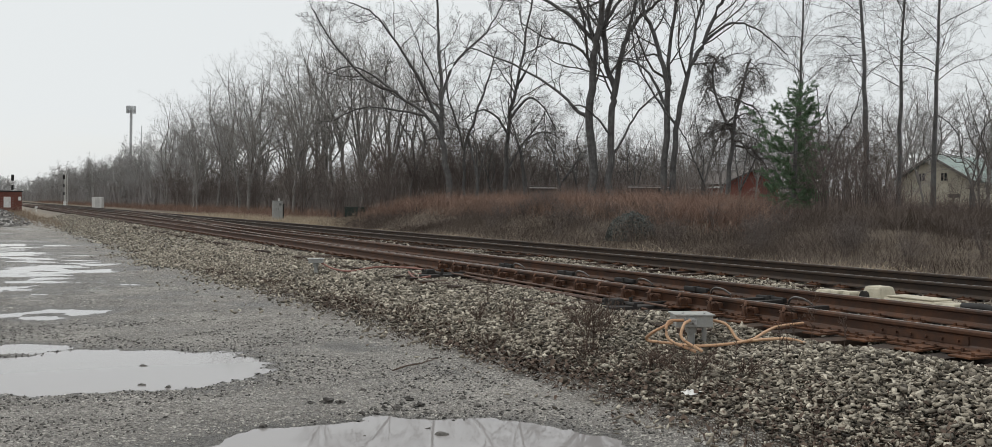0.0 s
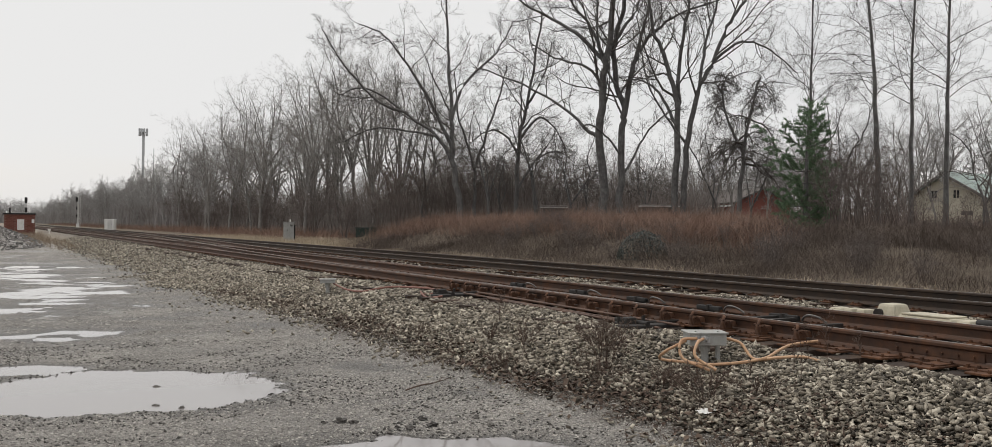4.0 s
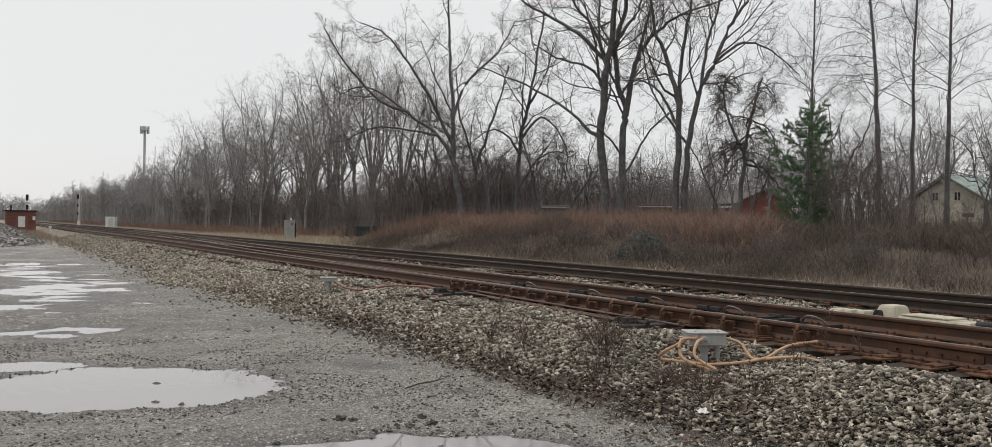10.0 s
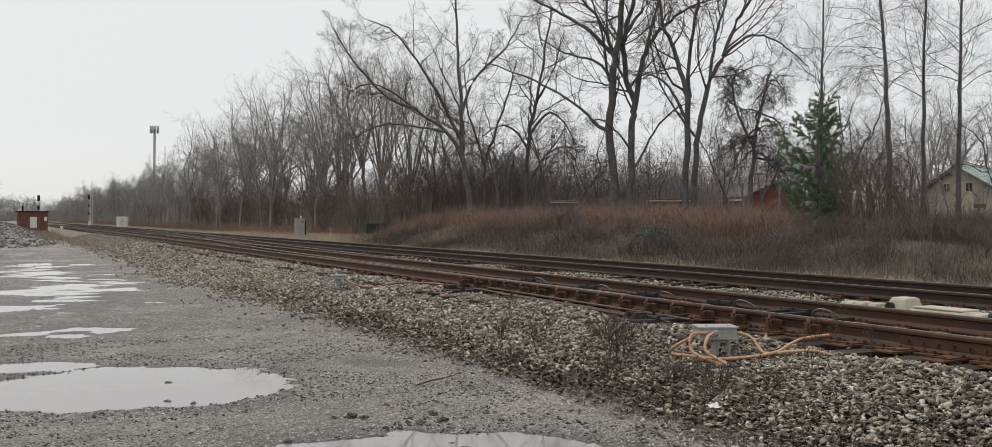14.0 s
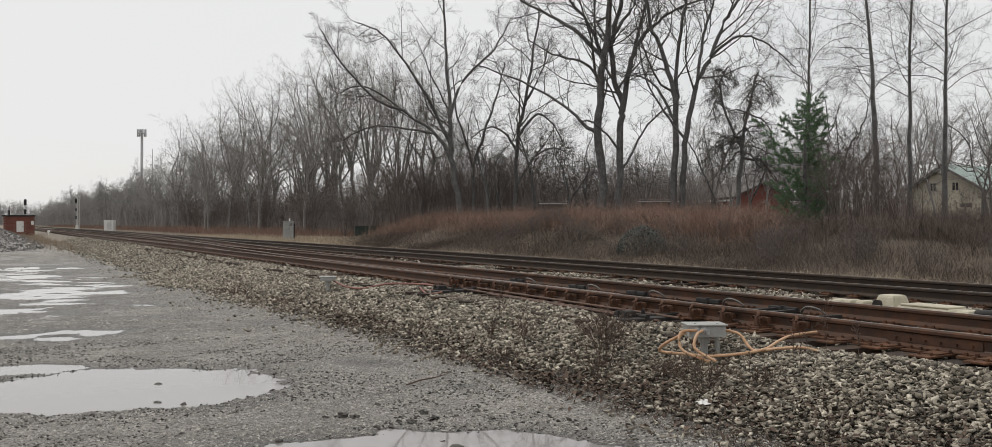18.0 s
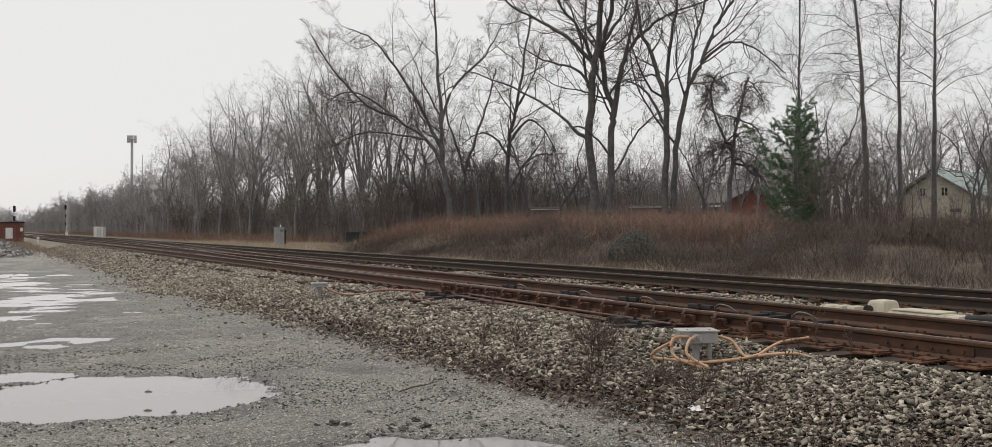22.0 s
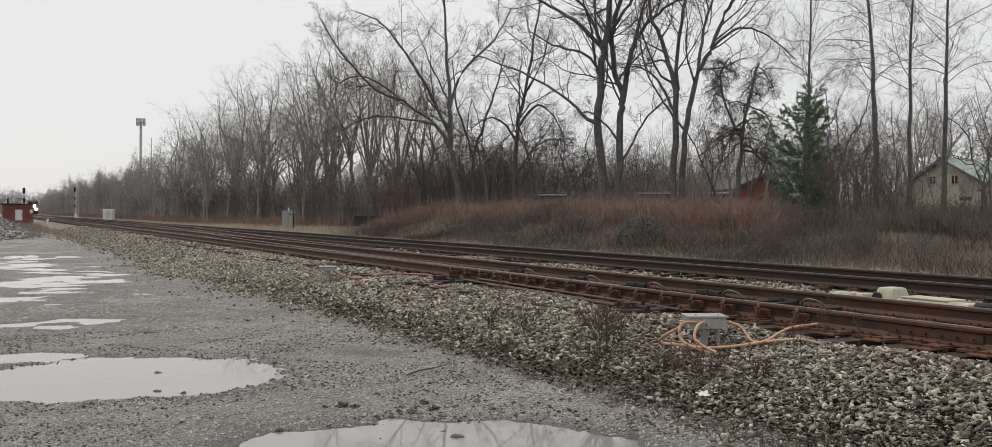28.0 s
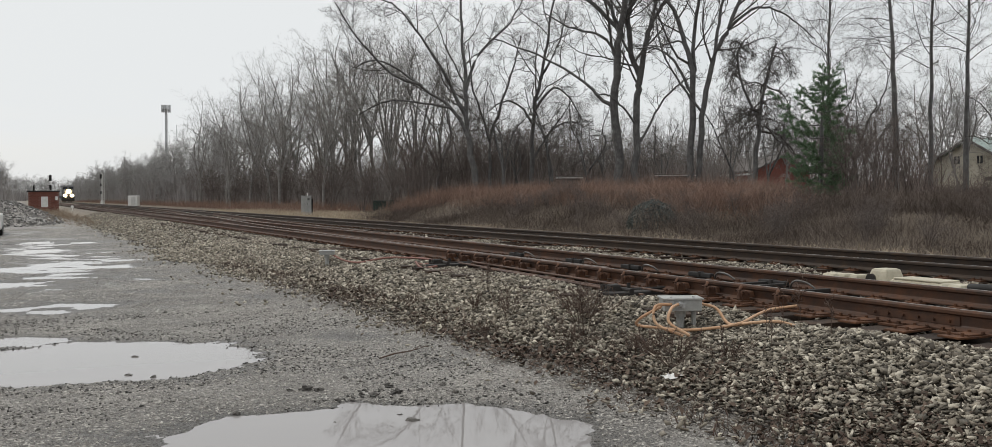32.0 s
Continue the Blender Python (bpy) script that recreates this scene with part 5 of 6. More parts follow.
def switch_machine():
    m = thing("switch_machine", "cream-painted electric switch machine between the tracks", "switch machine", pose(3.0, 8.2, 0.325))
    part("base_plate", box(0.5, 2.4, 0.035, 0.006, (0, -0.2, 0)), m, "rusty base plate", material=RUSTPART)
    bm = box(0.36, 0.32, 0.185, 0.035, (0, 0.04, 0.035), None, 0.72)
    part("motor_cover", bm, m, material=CREAM)
    part("motor_drum", rod((-0.19, 0.12, 0.085), (0.0, 0.12, 0.085), 0.07, n=20), m, "dark motor drum", material=DARKIRON)
    part("gear_cover", box(0.38, 0.78, 0.075, 0.025, (0, -0.54, 0.035), None, 0.93), m, material=CREAM)
    part("lid", box(0.34, 0.66, 0.022, 0.009, (0, -0.54, 0.111)), m, material=CREAM)
    part("end_cover", box(0.32, 0.2, 0.07, 0.025, (0, -1.035, 0.035), None, 0.88), m, material=CREAM)
    for y in (0.42, 0.62):
        part("rod_housing", box(0.24, 0.15, 0.09, 0.025, (-0.05, y, 0.03), None, 0.85), m, material=CREAM)
    part("rod_cover", box(0.3, 0.26, 0.11, 0.045, (0, 0.88, 0.0), None, 0.75), m, material=CREAM)
    for y in (0.52, 0.72):
        part("rod", rod((-0.9, y, 0.05), (0.1, y, 0.05), 0.02), m, "steel throw rod", material=ROD)
    for x, y in ((-0.2, -0.85), (0.2, -0.85), (-0.2, 0.32), (0.2, 0.32)):
        part("bolt", rod((x, y, 0.03), (x, y, 0.06), 0.018, n=6), m, material=RUSTPART)
    part("cable_boot", tube([(0, -1.12, 0.07), (0.02, -1.4, 0.08), (0.05, -1.6, 0.02), (0.05, -1.75, -0.03)], 0.05), m, "black cable boot", material=BLACK)
    part("marker_block", box(0.16, 0.2, 0.09, 0.02, (0.05, -1.85, 0.0)), m, "yellowish timber block", material=m_plain("yellowed_timber", (0.3, 0.2, 0.09), (0.42, 0.3, 0.15), 6, 0.8))


switch_machine()


def stand_box(at, w, d, h, high, label, tone):
    m = thing("junction_box", label, "junction box", at, "cable boxes on the ballast")
    part("post", rod((0, 0, -0.15), (0, 0, high - h), 0.035, n=14), m, "grey pipe post", material=tone)
    part("collar", rod((0, 0, high - h - 0.06), (0, 0, high - h + 0.003), 0.05, n=14), m, material=tone)
    part("body", box(w, d, h, 0.008, (0, 0, high - h)), m, material=tone)
    part("lid", box(w + 0.03, d + 0.03, 0.016, 0.005, (0, 0, high + 0.001)), m, "overhanging lid", material=tone)
    for x in (-0.3, 0.3):
        part("lid_bolt", rod((x * w, -0.3 * d, high + 0.016), (x * w, -0.3 * d, high + 0.028), 0.012, n=6), m, material=SILVER)
    return m


def boxes_and_hoses():
    z = float(land(-1.35, 6.7))
    m = stand_box(pose(-1.35, 6.7, z, 0, 0, -25), 0.335, 0.24, 0.1, 0.285, "grey junction box on a short post in the ballast", GREYBOX)
    part("second_post", rod((0.12, 0.0, -0.1), (0.12, 0, 0.19), 0.022, n=10), m, material=GREYBOX)
    part("latch", box(0.03, 0.015, 0.05, 0.004, (0, -0.128, 0.21)), m, material=SILVER)
    g = lambda x, y, up=0.02: (x, y, float(land(x, y)) + 0.045 + up)
    hose = tagged(new("conduit"), "orange flexible conduit looping down to the ballast", "conduit", "orange conduits")
    runs = [[(-1.5, 6.63, z + 0.25), (-1.68, 6.62, z + 0.24), (-1.72, 6.55, z + 0.1), (-1.58, 6.36, z + 0.01)],
            [(-1.47, 6.58, z + 0.25), (-1.6, 6.5, z + 0.23), (-1.66, 6.45, z + 0.12), (-1.56, 6.3, z + 0.02)],
            [(-1.52, 6.75, z + 0.22), (-1.6, 6.95, z + 0.1), g(-1.56, 7.06), g(-1.53, 6.75), g(-1.48, 6.48), g(-1.28, 6.3), g(-1.05, 6.25), g(-0.76, 6.38, 0.03), (-0.5, 6.48, 0.41), (-0.2, 6.46, 0.43)],
            [(-1.18, 6.62, z + 0.24), (-1.09, 6.52, z + 0.2), (-1.08, 6.36, z + 0.08), g(-1.0, 6.16), g(-0.86, 6.0), g(-0.72, 5.88, -0.03)]]
    for r in runs:
        part("hose", tube(r, 0.0135, 8, 7), hose, material=ORANGE)
    for p in ((-1.5, 6.63, z + 0.25), (-1.47, 6.58, z + 0.25), (-1.18, 6.62, z + 0.24)):
        part("hose_fitting", rod(p, (p[0] + (0.05 if p[0] < -1.3 else -0.05), p[1] + 0.02, p[2]), 0.026, n=10), hose, "steel end fitting", material=SILVER)
    z = float(land(-1.6, 16.75))
    stand_box(pose(-1.6, 16.75, z, 0, 0, -18), 0.27, 0.2, 0.06, 0.27, "pale weathered junction box on a post in the ballast", GREYBOX)
    red = tagged(new("conduit"), "faded red hose lying over the ballast to the switch", "conduit")
    part("hose", tube([(-1.5, 16.7, z + 0.2), g(-1.45, 16.2, 0.06), g(-1.35, 15.7), g(-1.15, 15.4), g(-0.95, 15.3, 0.03), (-0.7, 15.0, 0.42), (-0.6, 14.4, 0.43), (-0.62, 13.9, 0.4), (-0.72, 13.8, 0.36)], 0.017, 8, 7), red, material=REDHOSE)
    part("hose", tube([(-0.62, 14.0, 0.38), (-0.85, 14.1, 0.37), g(-1.0, 13.9, 0.06), g(-1.02, 13.6, 0.0), g(-0.85, 13.4)], 0.017, 8, 7), red, material=REDHOSE)


boxes_and_hoses()


def cabinets():
    x, y = 12.0, 67.6
    m = thing("signal_cabinet", "grey metal equipment cabinet standing in straw grass", "cabinet", pose(x, y, float(land(x, y)) - 0.02, 0, 0, -15))
    part("plinth", box(0.8, 0.6, 0.12, 0.01), m, "concrete plinth", material=PALEBOX)
    part("body", box(0.74, 0.52, 1.25, 0.02, (0, 0, 0.12)), m, material=GREYBOX)
    part("roof", box(0.82, 0.6, 0.05, 0.012, (0, 0, 1.371)), m, material=GREYBOX)
    for sx in (-0.18, 0.18):
        d = part("door", box(0.33, 0.02, 1.1, 0.006, (sx, -0.272, 0.2)), m, material=GREYBOX)
        part("handle", box(0.02, 0.03, 0.12, 0.005, (sx + (0.1 if sx < 0 else -0.1), -0.297, 0.75)), d, material=BLACK)
    for k in range(4):
        part("vent_slat", box(0.2, 0.012, 0.02, 0.003, (0.18, -0.288, 1.08 + 0.04 * k)), m, material=BLACK)
    part("side_pipe", rod((0.42, -0.1, 0.0), (0.42, -0.1, 1.2), 0.05, n=12), m, "dark cable pipe", material=BLACK)
    part("vent_cap", rod((0.1, 0, 1.42), (0.1, 0, 1.6), 0.045, n=12), m, "white vent cap", material=WHITE)
    x, y = 10.7, 169.5
    m = thing("equipment_hut", "pale grey metal equipment hut beside the line", "equipment hut", pose(x, y, float(land(x, y)) - 0.02, 0, 0, -20))
    part("body", box(1.5, 1.6, 1.65, 0.02), m, material=WHITE)
    part("roof", box(1.62, 1.72, 0.08, 0.02, (0, 0, 1.651), None, 0.95), m, material=WHITE)
    d = part("door", box(0.7, 0.03, 1.4, 0.008, (0.1, -0.815, 0.12)), m, material=PALEBOX)
    part("handle", box(0.04, 0.04, 0.15, 0.006, (0.36, -0.85, 0.75)), d, material=BLACK)
    for x, y, w, t in ((19.0, 71.5, 1.0, 0), (20.3, 71.2, 1.2, 8)):
        m = thing("refuse_bin", "dark green lidded steel bin in the weeds", "bin", pose(x, y, float(land(x, y)) + 0.12, 0, 0, -20 + t), "green bins")
        for sx in (-1, 1):
            for sy in (-1, 1):
                part("foot", box(0.08, 0.08, 0.16, 0.01, (sx * w * 0.4, sy * 0.3, -0.14)), m, material=BLACK)
        part("body", box(w, 0.8, 0.7, 0.03, (0, 0, 0.02), None, 1.05), m, material=GREENBIN)
        part("lid", box(w + 0.12, 0.9, 0.06, 0.02, (0, 0, 0.722)), m, material=GREENBIN)
        for k in (-1, 0, 1):
            part("rib", box(0.05, 0.04, 0.6, 0.008, (k * w * 0.32, -0.42, 0.06)), m, material=GREENBIN)


cabinets()


def signals():
    def head(m, x, y, z, s=1.0):
        h = part("signal_head", box(0.4 * s, 0.16, 0.95 * s, 0.1 * s, (x, y, z)), m, "black oval signal backboard", material=BLACK)
        for k in range(3):
            part("hood", rod((x, y - 0.08, z + (0.2 + 0.28 * k) * s), (x, y - 0.34, z + (0.19 + 0.28 * k) * s), 0.11 * s, 0.1 * s, 14), h, material=BLACK)
    x, y = 7.95, 199.5
    m = thing("railway_signal", "aluminium signal mast with black signal heads and a ladder", "railway signal", pose(x, y, float(land(x, y)) - 0.05))
    part("base", box(0.5, 0.5, 0.9, 0.03), m, "white-painted base box", material=WHITE)
    part("mast", rod((0, 0, 0.9), (0, 0, 6.3), 0.11, 0.095, 14), m, material=PALEBOX)
    for z in (4.9, 3.4, 1.9):
        head(m, -0.18, -0.24, z + 0.2, 0.95 if z > 4 else 0.6)
        part("bracket", box(0.4, 0.08, 0.08, 0.01, (-0.1, -0.1, z + 0.6)), m, material=SILVER)
    for sx in (0.14, 0.44):
        part("ladder_rail", rod((sx, 0.1, 0.1), (sx, 0.1, 6.0), 0.05, n=8), m, material=PALEBOX)
    for k in range(18):
        part("rung", rod((0.14, 0.1, 0.35 + 0.31 * k), (0.44, 0.1, 0.35 + 0.31 * k), 0.03, n=6), m, material=PALEBOX)
    part("platform", box(0.7, 0.6, 0.05, 0.01, (0.2, 0.1, 4.8)), m, material=SILVER)
    x, y = -2.35, 156.0
    m = thing("railway_signal", "slim signal mast with two black heads behind the hut", "railway signal", pose(x, y, float(land(x, y)) - 0.05))
    part("base", box(0.4, 0.4, 0.5, 0.03), m, material=PALEBOX)
    part("mast", rod((0, 0, 0.5), (0, 0, 4.9), 0.06, 0.05, 12), m, material=SILVER)
    head(m, 0.05, -0.15, 4.1, 0.95)
    head(m, 0.05, -0.15, 2.75, 0.8)
    part("whip", rod((-0.45, 0.1, 3.2), (-0.45, 0.1, 4.3), 0.02, n=6), m, material=SILVER)
    part("arm", box(0.55, 0.06, 0.06, 0.01, (-0.22, 0.05, 3.2)), m, material=SILVER)


signals()


def cell_tower():
    x, y, _ = polar(7.65, 440)
    m = thing("cell_tower", "grey steel monopole with antenna racks over the wood", "cell tower", pose(x, y, 0))
    part("pole", rod((0, 0, 0), (0, 0, 42), 0.75, 0.45, 16), m, material=TOWERHAZE)
    part("second_pole", rod((5, 4, 0), (5, 4, 34), 0.2, 0.14, 12), m, material=TOWERHAZE)
    rack = part("rack", rod((0, 0, 40.3), (0, 0, 40.5), 1.7, n=12), m, material=TOWERHAZE)
    for k in range(9):
        a = k * 6.283 / 9
        part("antenna", box(0.45, 0.35, 3.2, 0.06, (1.75 * math.cos(a), 1.75 * math.sin(a), 38.9)), rack, material=TOWERHAZE)
    for k in range(3):
        a = k * 2.094
        part("feeder", rod((0.5 * math.cos(a), 0.5 * math.sin(a), 30), (0.5 * math.cos(a), 0.5 * math.sin(a), 40), 0.12, n=8), m, material=TOWERHAZE)


# galvanised grey made paler to stand for haze over 440 m
TOWERHAZE = m_plain("haze_paled_galvanised", (0.44, 0.45, 0.46), (0.56, 0.57, 0.58), 0.3, 0.6)
cell_tower()


def brick_hut():
    """The small red brick hut beside the line: courses of separate bricks on a mortar core."""
    w, d, h = 3.1, 3.6, 2.3
    cx, cy = -4.02, 121.8
    hut = thing("brick_hut", "small flat-roofed red brick hut with a white door", "hut", pose(cx, cy, -0.05))
    part("wall_core", box(w, d, h), hut, material=MORTAR)
    part("roof", box(w + 0.3, d + 0.3, 0.14, 0.02, (0, 0, h)), hut, "dark flat roof slab", material=BLACK)
    part("flue", rod((-0.95, 0.4, h + 0.1), (-0.95, 0.4, h + 0.75), 0.09, n=12), hut, "dark flue pipe", material=BLACK)
    door = part("door", box(0.72, 0.06, 1.2, 0.01, (0.1, -d / 2 - 0.055, 0.55)), hut, "white panelled door", material=WHITE)
    part("door_frame", box(0.92, 0.03, 1.36, 0.01, (0.1, -d / 2 - 0.035, 0.48)), hut, "dark red door surround", material=BARNRED)
    part("handle", box(0.04, 0.05, 0.12, 0.008, (0.36, -d / 2 - 0.1, 1.1)), door, material=BLACK)
    part("meter_box", box(0.28, 0.16, 0.42, 0.015, (w / 2 - 0.2, -d / 2 - 0.1, 1.35)), hut, "white meter box", material=WHITE)
    bm = box(0.4, 0.03, 0.125, 0.006)
    brick = bpy.data.meshes.new("brick")
    bm.to_mesh(brick)
    bm.free()
    brick.materials.append(BRICKRED)
    rng = random.Random(9)
    for row in range(16):
        off = 0.21 * (row % 2)
        x = -w / 2 + 0.2
        while x + off < w / 2 - 0.1:
            xx = x + off
            if not (-0.6 < xx - 0.1 < 0.6 and 3 <= row <= 12):
                part("brick", brick, hut, at=pose(xx, -d / 2 - 0.012, 0.01 + row * 0.142 + rng.uniform(-0.003, 0.003)))
            x += 0.42
        for k in range(3):
            part("brick", brick, hut, at=pose(w / 2 + 0.012, -d / 2 + 0.3 + off + 0.42 * k, 0.01 + row * 0.142, 0, 0, 90))


brick_hut()


def buildings():
    # the cream gable house among the trees
    x, y, _ = polar(53.25, 86)
    z = float(land(x, y)) + 0.3
    house = thing("house", "cream gabled house with a pale green roof behind bare trees", "house", pose(x, y, z - 1.15, 0, 0, -86))
    w, d, e, r = 6.9, 11.0, 3.4, 5.35
    V = [(-w / 2, 0, 0), (w / 2, 0, 0), (w / 2, 0, e), (0, 0, r), (-w / 2, 0, e), (-w / 2, d, 0), (w / 2, d, 0), (w / 2, d, e), (0, d, r), (-w / 2, d, e)]
    part("wall", mesh("wall", V, [(0, 1, 2, 3, 4), (6, 5, 9, 8, 7), (5, 0, 4, 9), (1, 6, 7, 2), (0, 5, 6, 1)], SIDING), house)
    for k in range(16):
        zz = 0.15 + k * 0.32
        ww = w if zz < e else w * (r - zz) / (r - e)
        if ww > 0.5:
            part("siding_board", box(ww - 0.04, 0.02, 0.29, 0.004, (0, -0.012, zz - 0.12)), house, material=SIDING)
    for sx in (-1, 1):
        slope = math.atan2(r - e, w / 2)
        L = math.hypot(r - e, w / 2) + 0.55
        roof = part("roof", box(L, d + 0.9, 0.14, 0.02, (0, d / 2, 0)), house, "weathered pale green roof" if sx > 0 else "", material=ROOFGREEN)
        roof.matrix_basis = pose(sx * (w / 4 + 0.12), 0, (r + e) / 2 + 0.02, 0, sx * math.degrees(slope), 0)
        part("bargeboard", box(L, 0.06, 0.2, 0.01), house, "dark gable edge", pose(sx * (w / 4 + 0.12), -0.5, (r + e) / 2 - 0.06, 0, sx * math.degrees(slope), 0), ROOFGREY)
    for sx in (-0.98, 0.98):
        f = part("window", box(0.56, 0.05, 0.74, 0.01, (sx, -0.05, 3.42)), house, "cream window frame", material=SIDING)
        for k in (-0.14, 0.14):
            part("pane", box(0.2, 0.03, 0.62, 0.005, (sx + k, -0.08, 3.48)), f, "dark glass pane", material=GLASS)
    part("sign_board", box(1.0, 0.05, 0.3, 0.01, (1.9, -0.05, 2.1)), house, "dark board", material=ROOFGREY)
    part("chimney", box(0.5, 0.6, 1.2, 0.02, (0.4, 7.5, r - 0.5)), house, material=ROOFGREY)
    # the red barn behind the bank
    x, y, _ = polar(43.62, 79)
    w, d, e, r = 4.9, 8.4, 3.1, 4.2
    barn = thing("barn", "low red barn with a grey-brown roof behind the bank", "barn", pose(x, y, 4.52 - r, 0, 0, -13))
    V = [(-w / 2, 0, 0), (w / 2, 0, 0), (w / 2, 0, e), (0, 0, r), (-w / 2, 0, e), (-w / 2, d, 0), (w / 2, d, 0), (w / 2, d, e), (0, d, r), (-w / 2, d, e)]
    part("wall", mesh("wall", V, [(0, 1, 2, 3, 4), (6, 5, 9, 8, 7), (5, 0, 4, 9), (1, 6, 7, 2), (0, 5, 6, 1)], BARNRED), barn)
    for sx in (-1, 1):
        slope = math.atan2(r - e, w / 2)
        L = math.hypot(r - e, w / 2) + 0.4
        part("eave_board", box(0.05, d + 0.66, 0.14, 0.01, (sx * (w / 2 + 0.3), d / 2, e - 0.3)), barn, "pale eave board", material=WHITE)
        part("roof", box(L, d + 0.7, 0.12, 0.02, (0, d / 2, 0)), barn, at=pose(sx * (w / 4 + 0.1), 0, (r + e) / 2, 0, sx * math.degrees(slope), 0), material=ROOFGREY)
    for b0, dist, L in ((31.45, 59.5, 1.3), (37.7, 59, 2.1)):
        x, y, _ = polar(b0, dist)
        z = float(land(x, y))
        m = thing("shed", "low shed roof with a pale edge behind the bank", "shed", pose(x, y, z - 0.36, 0, 0, -b0), "low sheds behind the bank")
        part("wall", box(L, 3.0, 1.62, 0.01, (0, 1.5, 0)), m, material=ROOFGREY)
        part("roof", box(L + 0.4, 3.5, 0.12, 0.02), m, at=pose(0, 1.6, 1.66, 1.5, 0, 0), material=ROOFGREY)
        part("fascia", box(L + 0.4, 0.05, 0.07, 0.01, (0, -0.2, 1.59)), m, "pale roof edge", material=PALEBOX)


buildings()


def netting():
    """A dome of sagging dark green net over the weeds."""
    rng = np.random.default_rng(4)
    x, y, _ = polar(36.75, 30.2)
    heap = thing("netting_heap", "heap of dark green netting over dead weeds", "netting", pose(x, y, float(land(x, y)) - 0.05, 0, 0, -37))
    lines = []
    for a in np.linspace(0, np.pi, 17):
        t = np.linspace(0, np.pi, 15)
        k = 1 + 0.05 * rng.normal(size=15)
        lines.append((np.column_stack([np.cos(t) * 0.78 * k, np.cos(a) * 0.6 * np.sin(t) ** 0.6 * k, np.sin(t) * np.sin(a) ** 0.7 * 0.86 * k]), np.full(15, 0.007)))
    for c in np.linspace(-0.7, 0.7, 19):
        t = np.linspace(0, np.pi, 13)
        s = math.sqrt(1 - (c / 0.78) ** 2)
        lines.append((np.column_stack([np.full(13, c) + 0.03 * rng.normal(size=13), np.cos(t) * 0.6 * s, np.sin(t) * 0.86 * s]), np.full(13, 0.007)))
    V, F = tubes(lines, 4)
    part("net", raw_mesh("net", V, F, 4, NETGREEN), heap)
    n = 350
    d = rng.normal(size=(n, 3))
    d[:, 2] = np.abs(d[:, 2])
    d /= np.linalg.norm(d, axis=1, keepdims=True)
    c = d * [0.74, 0.56, 0.82] * (0.9 + 0.1 * rng.random((n, 1)))
    u = rng.normal(size=(n, 3)) * 0.035
    v = rng.normal(size=(n, 3)) * 0.035
    part("scrap", raw_mesh("scrap", np.stack([c - u, c + u, c + v], 1).reshape(-1, 3), np.arange(3 * n), 3, NETGREEN), heap, "torn green net shreds")["kind"] = "stuff"


NETGREEN = m_plain("faded_green_net", (0.045, 0.055, 0.05), (0.1, 0.115, 0.105), 9, 0.7)
netting()


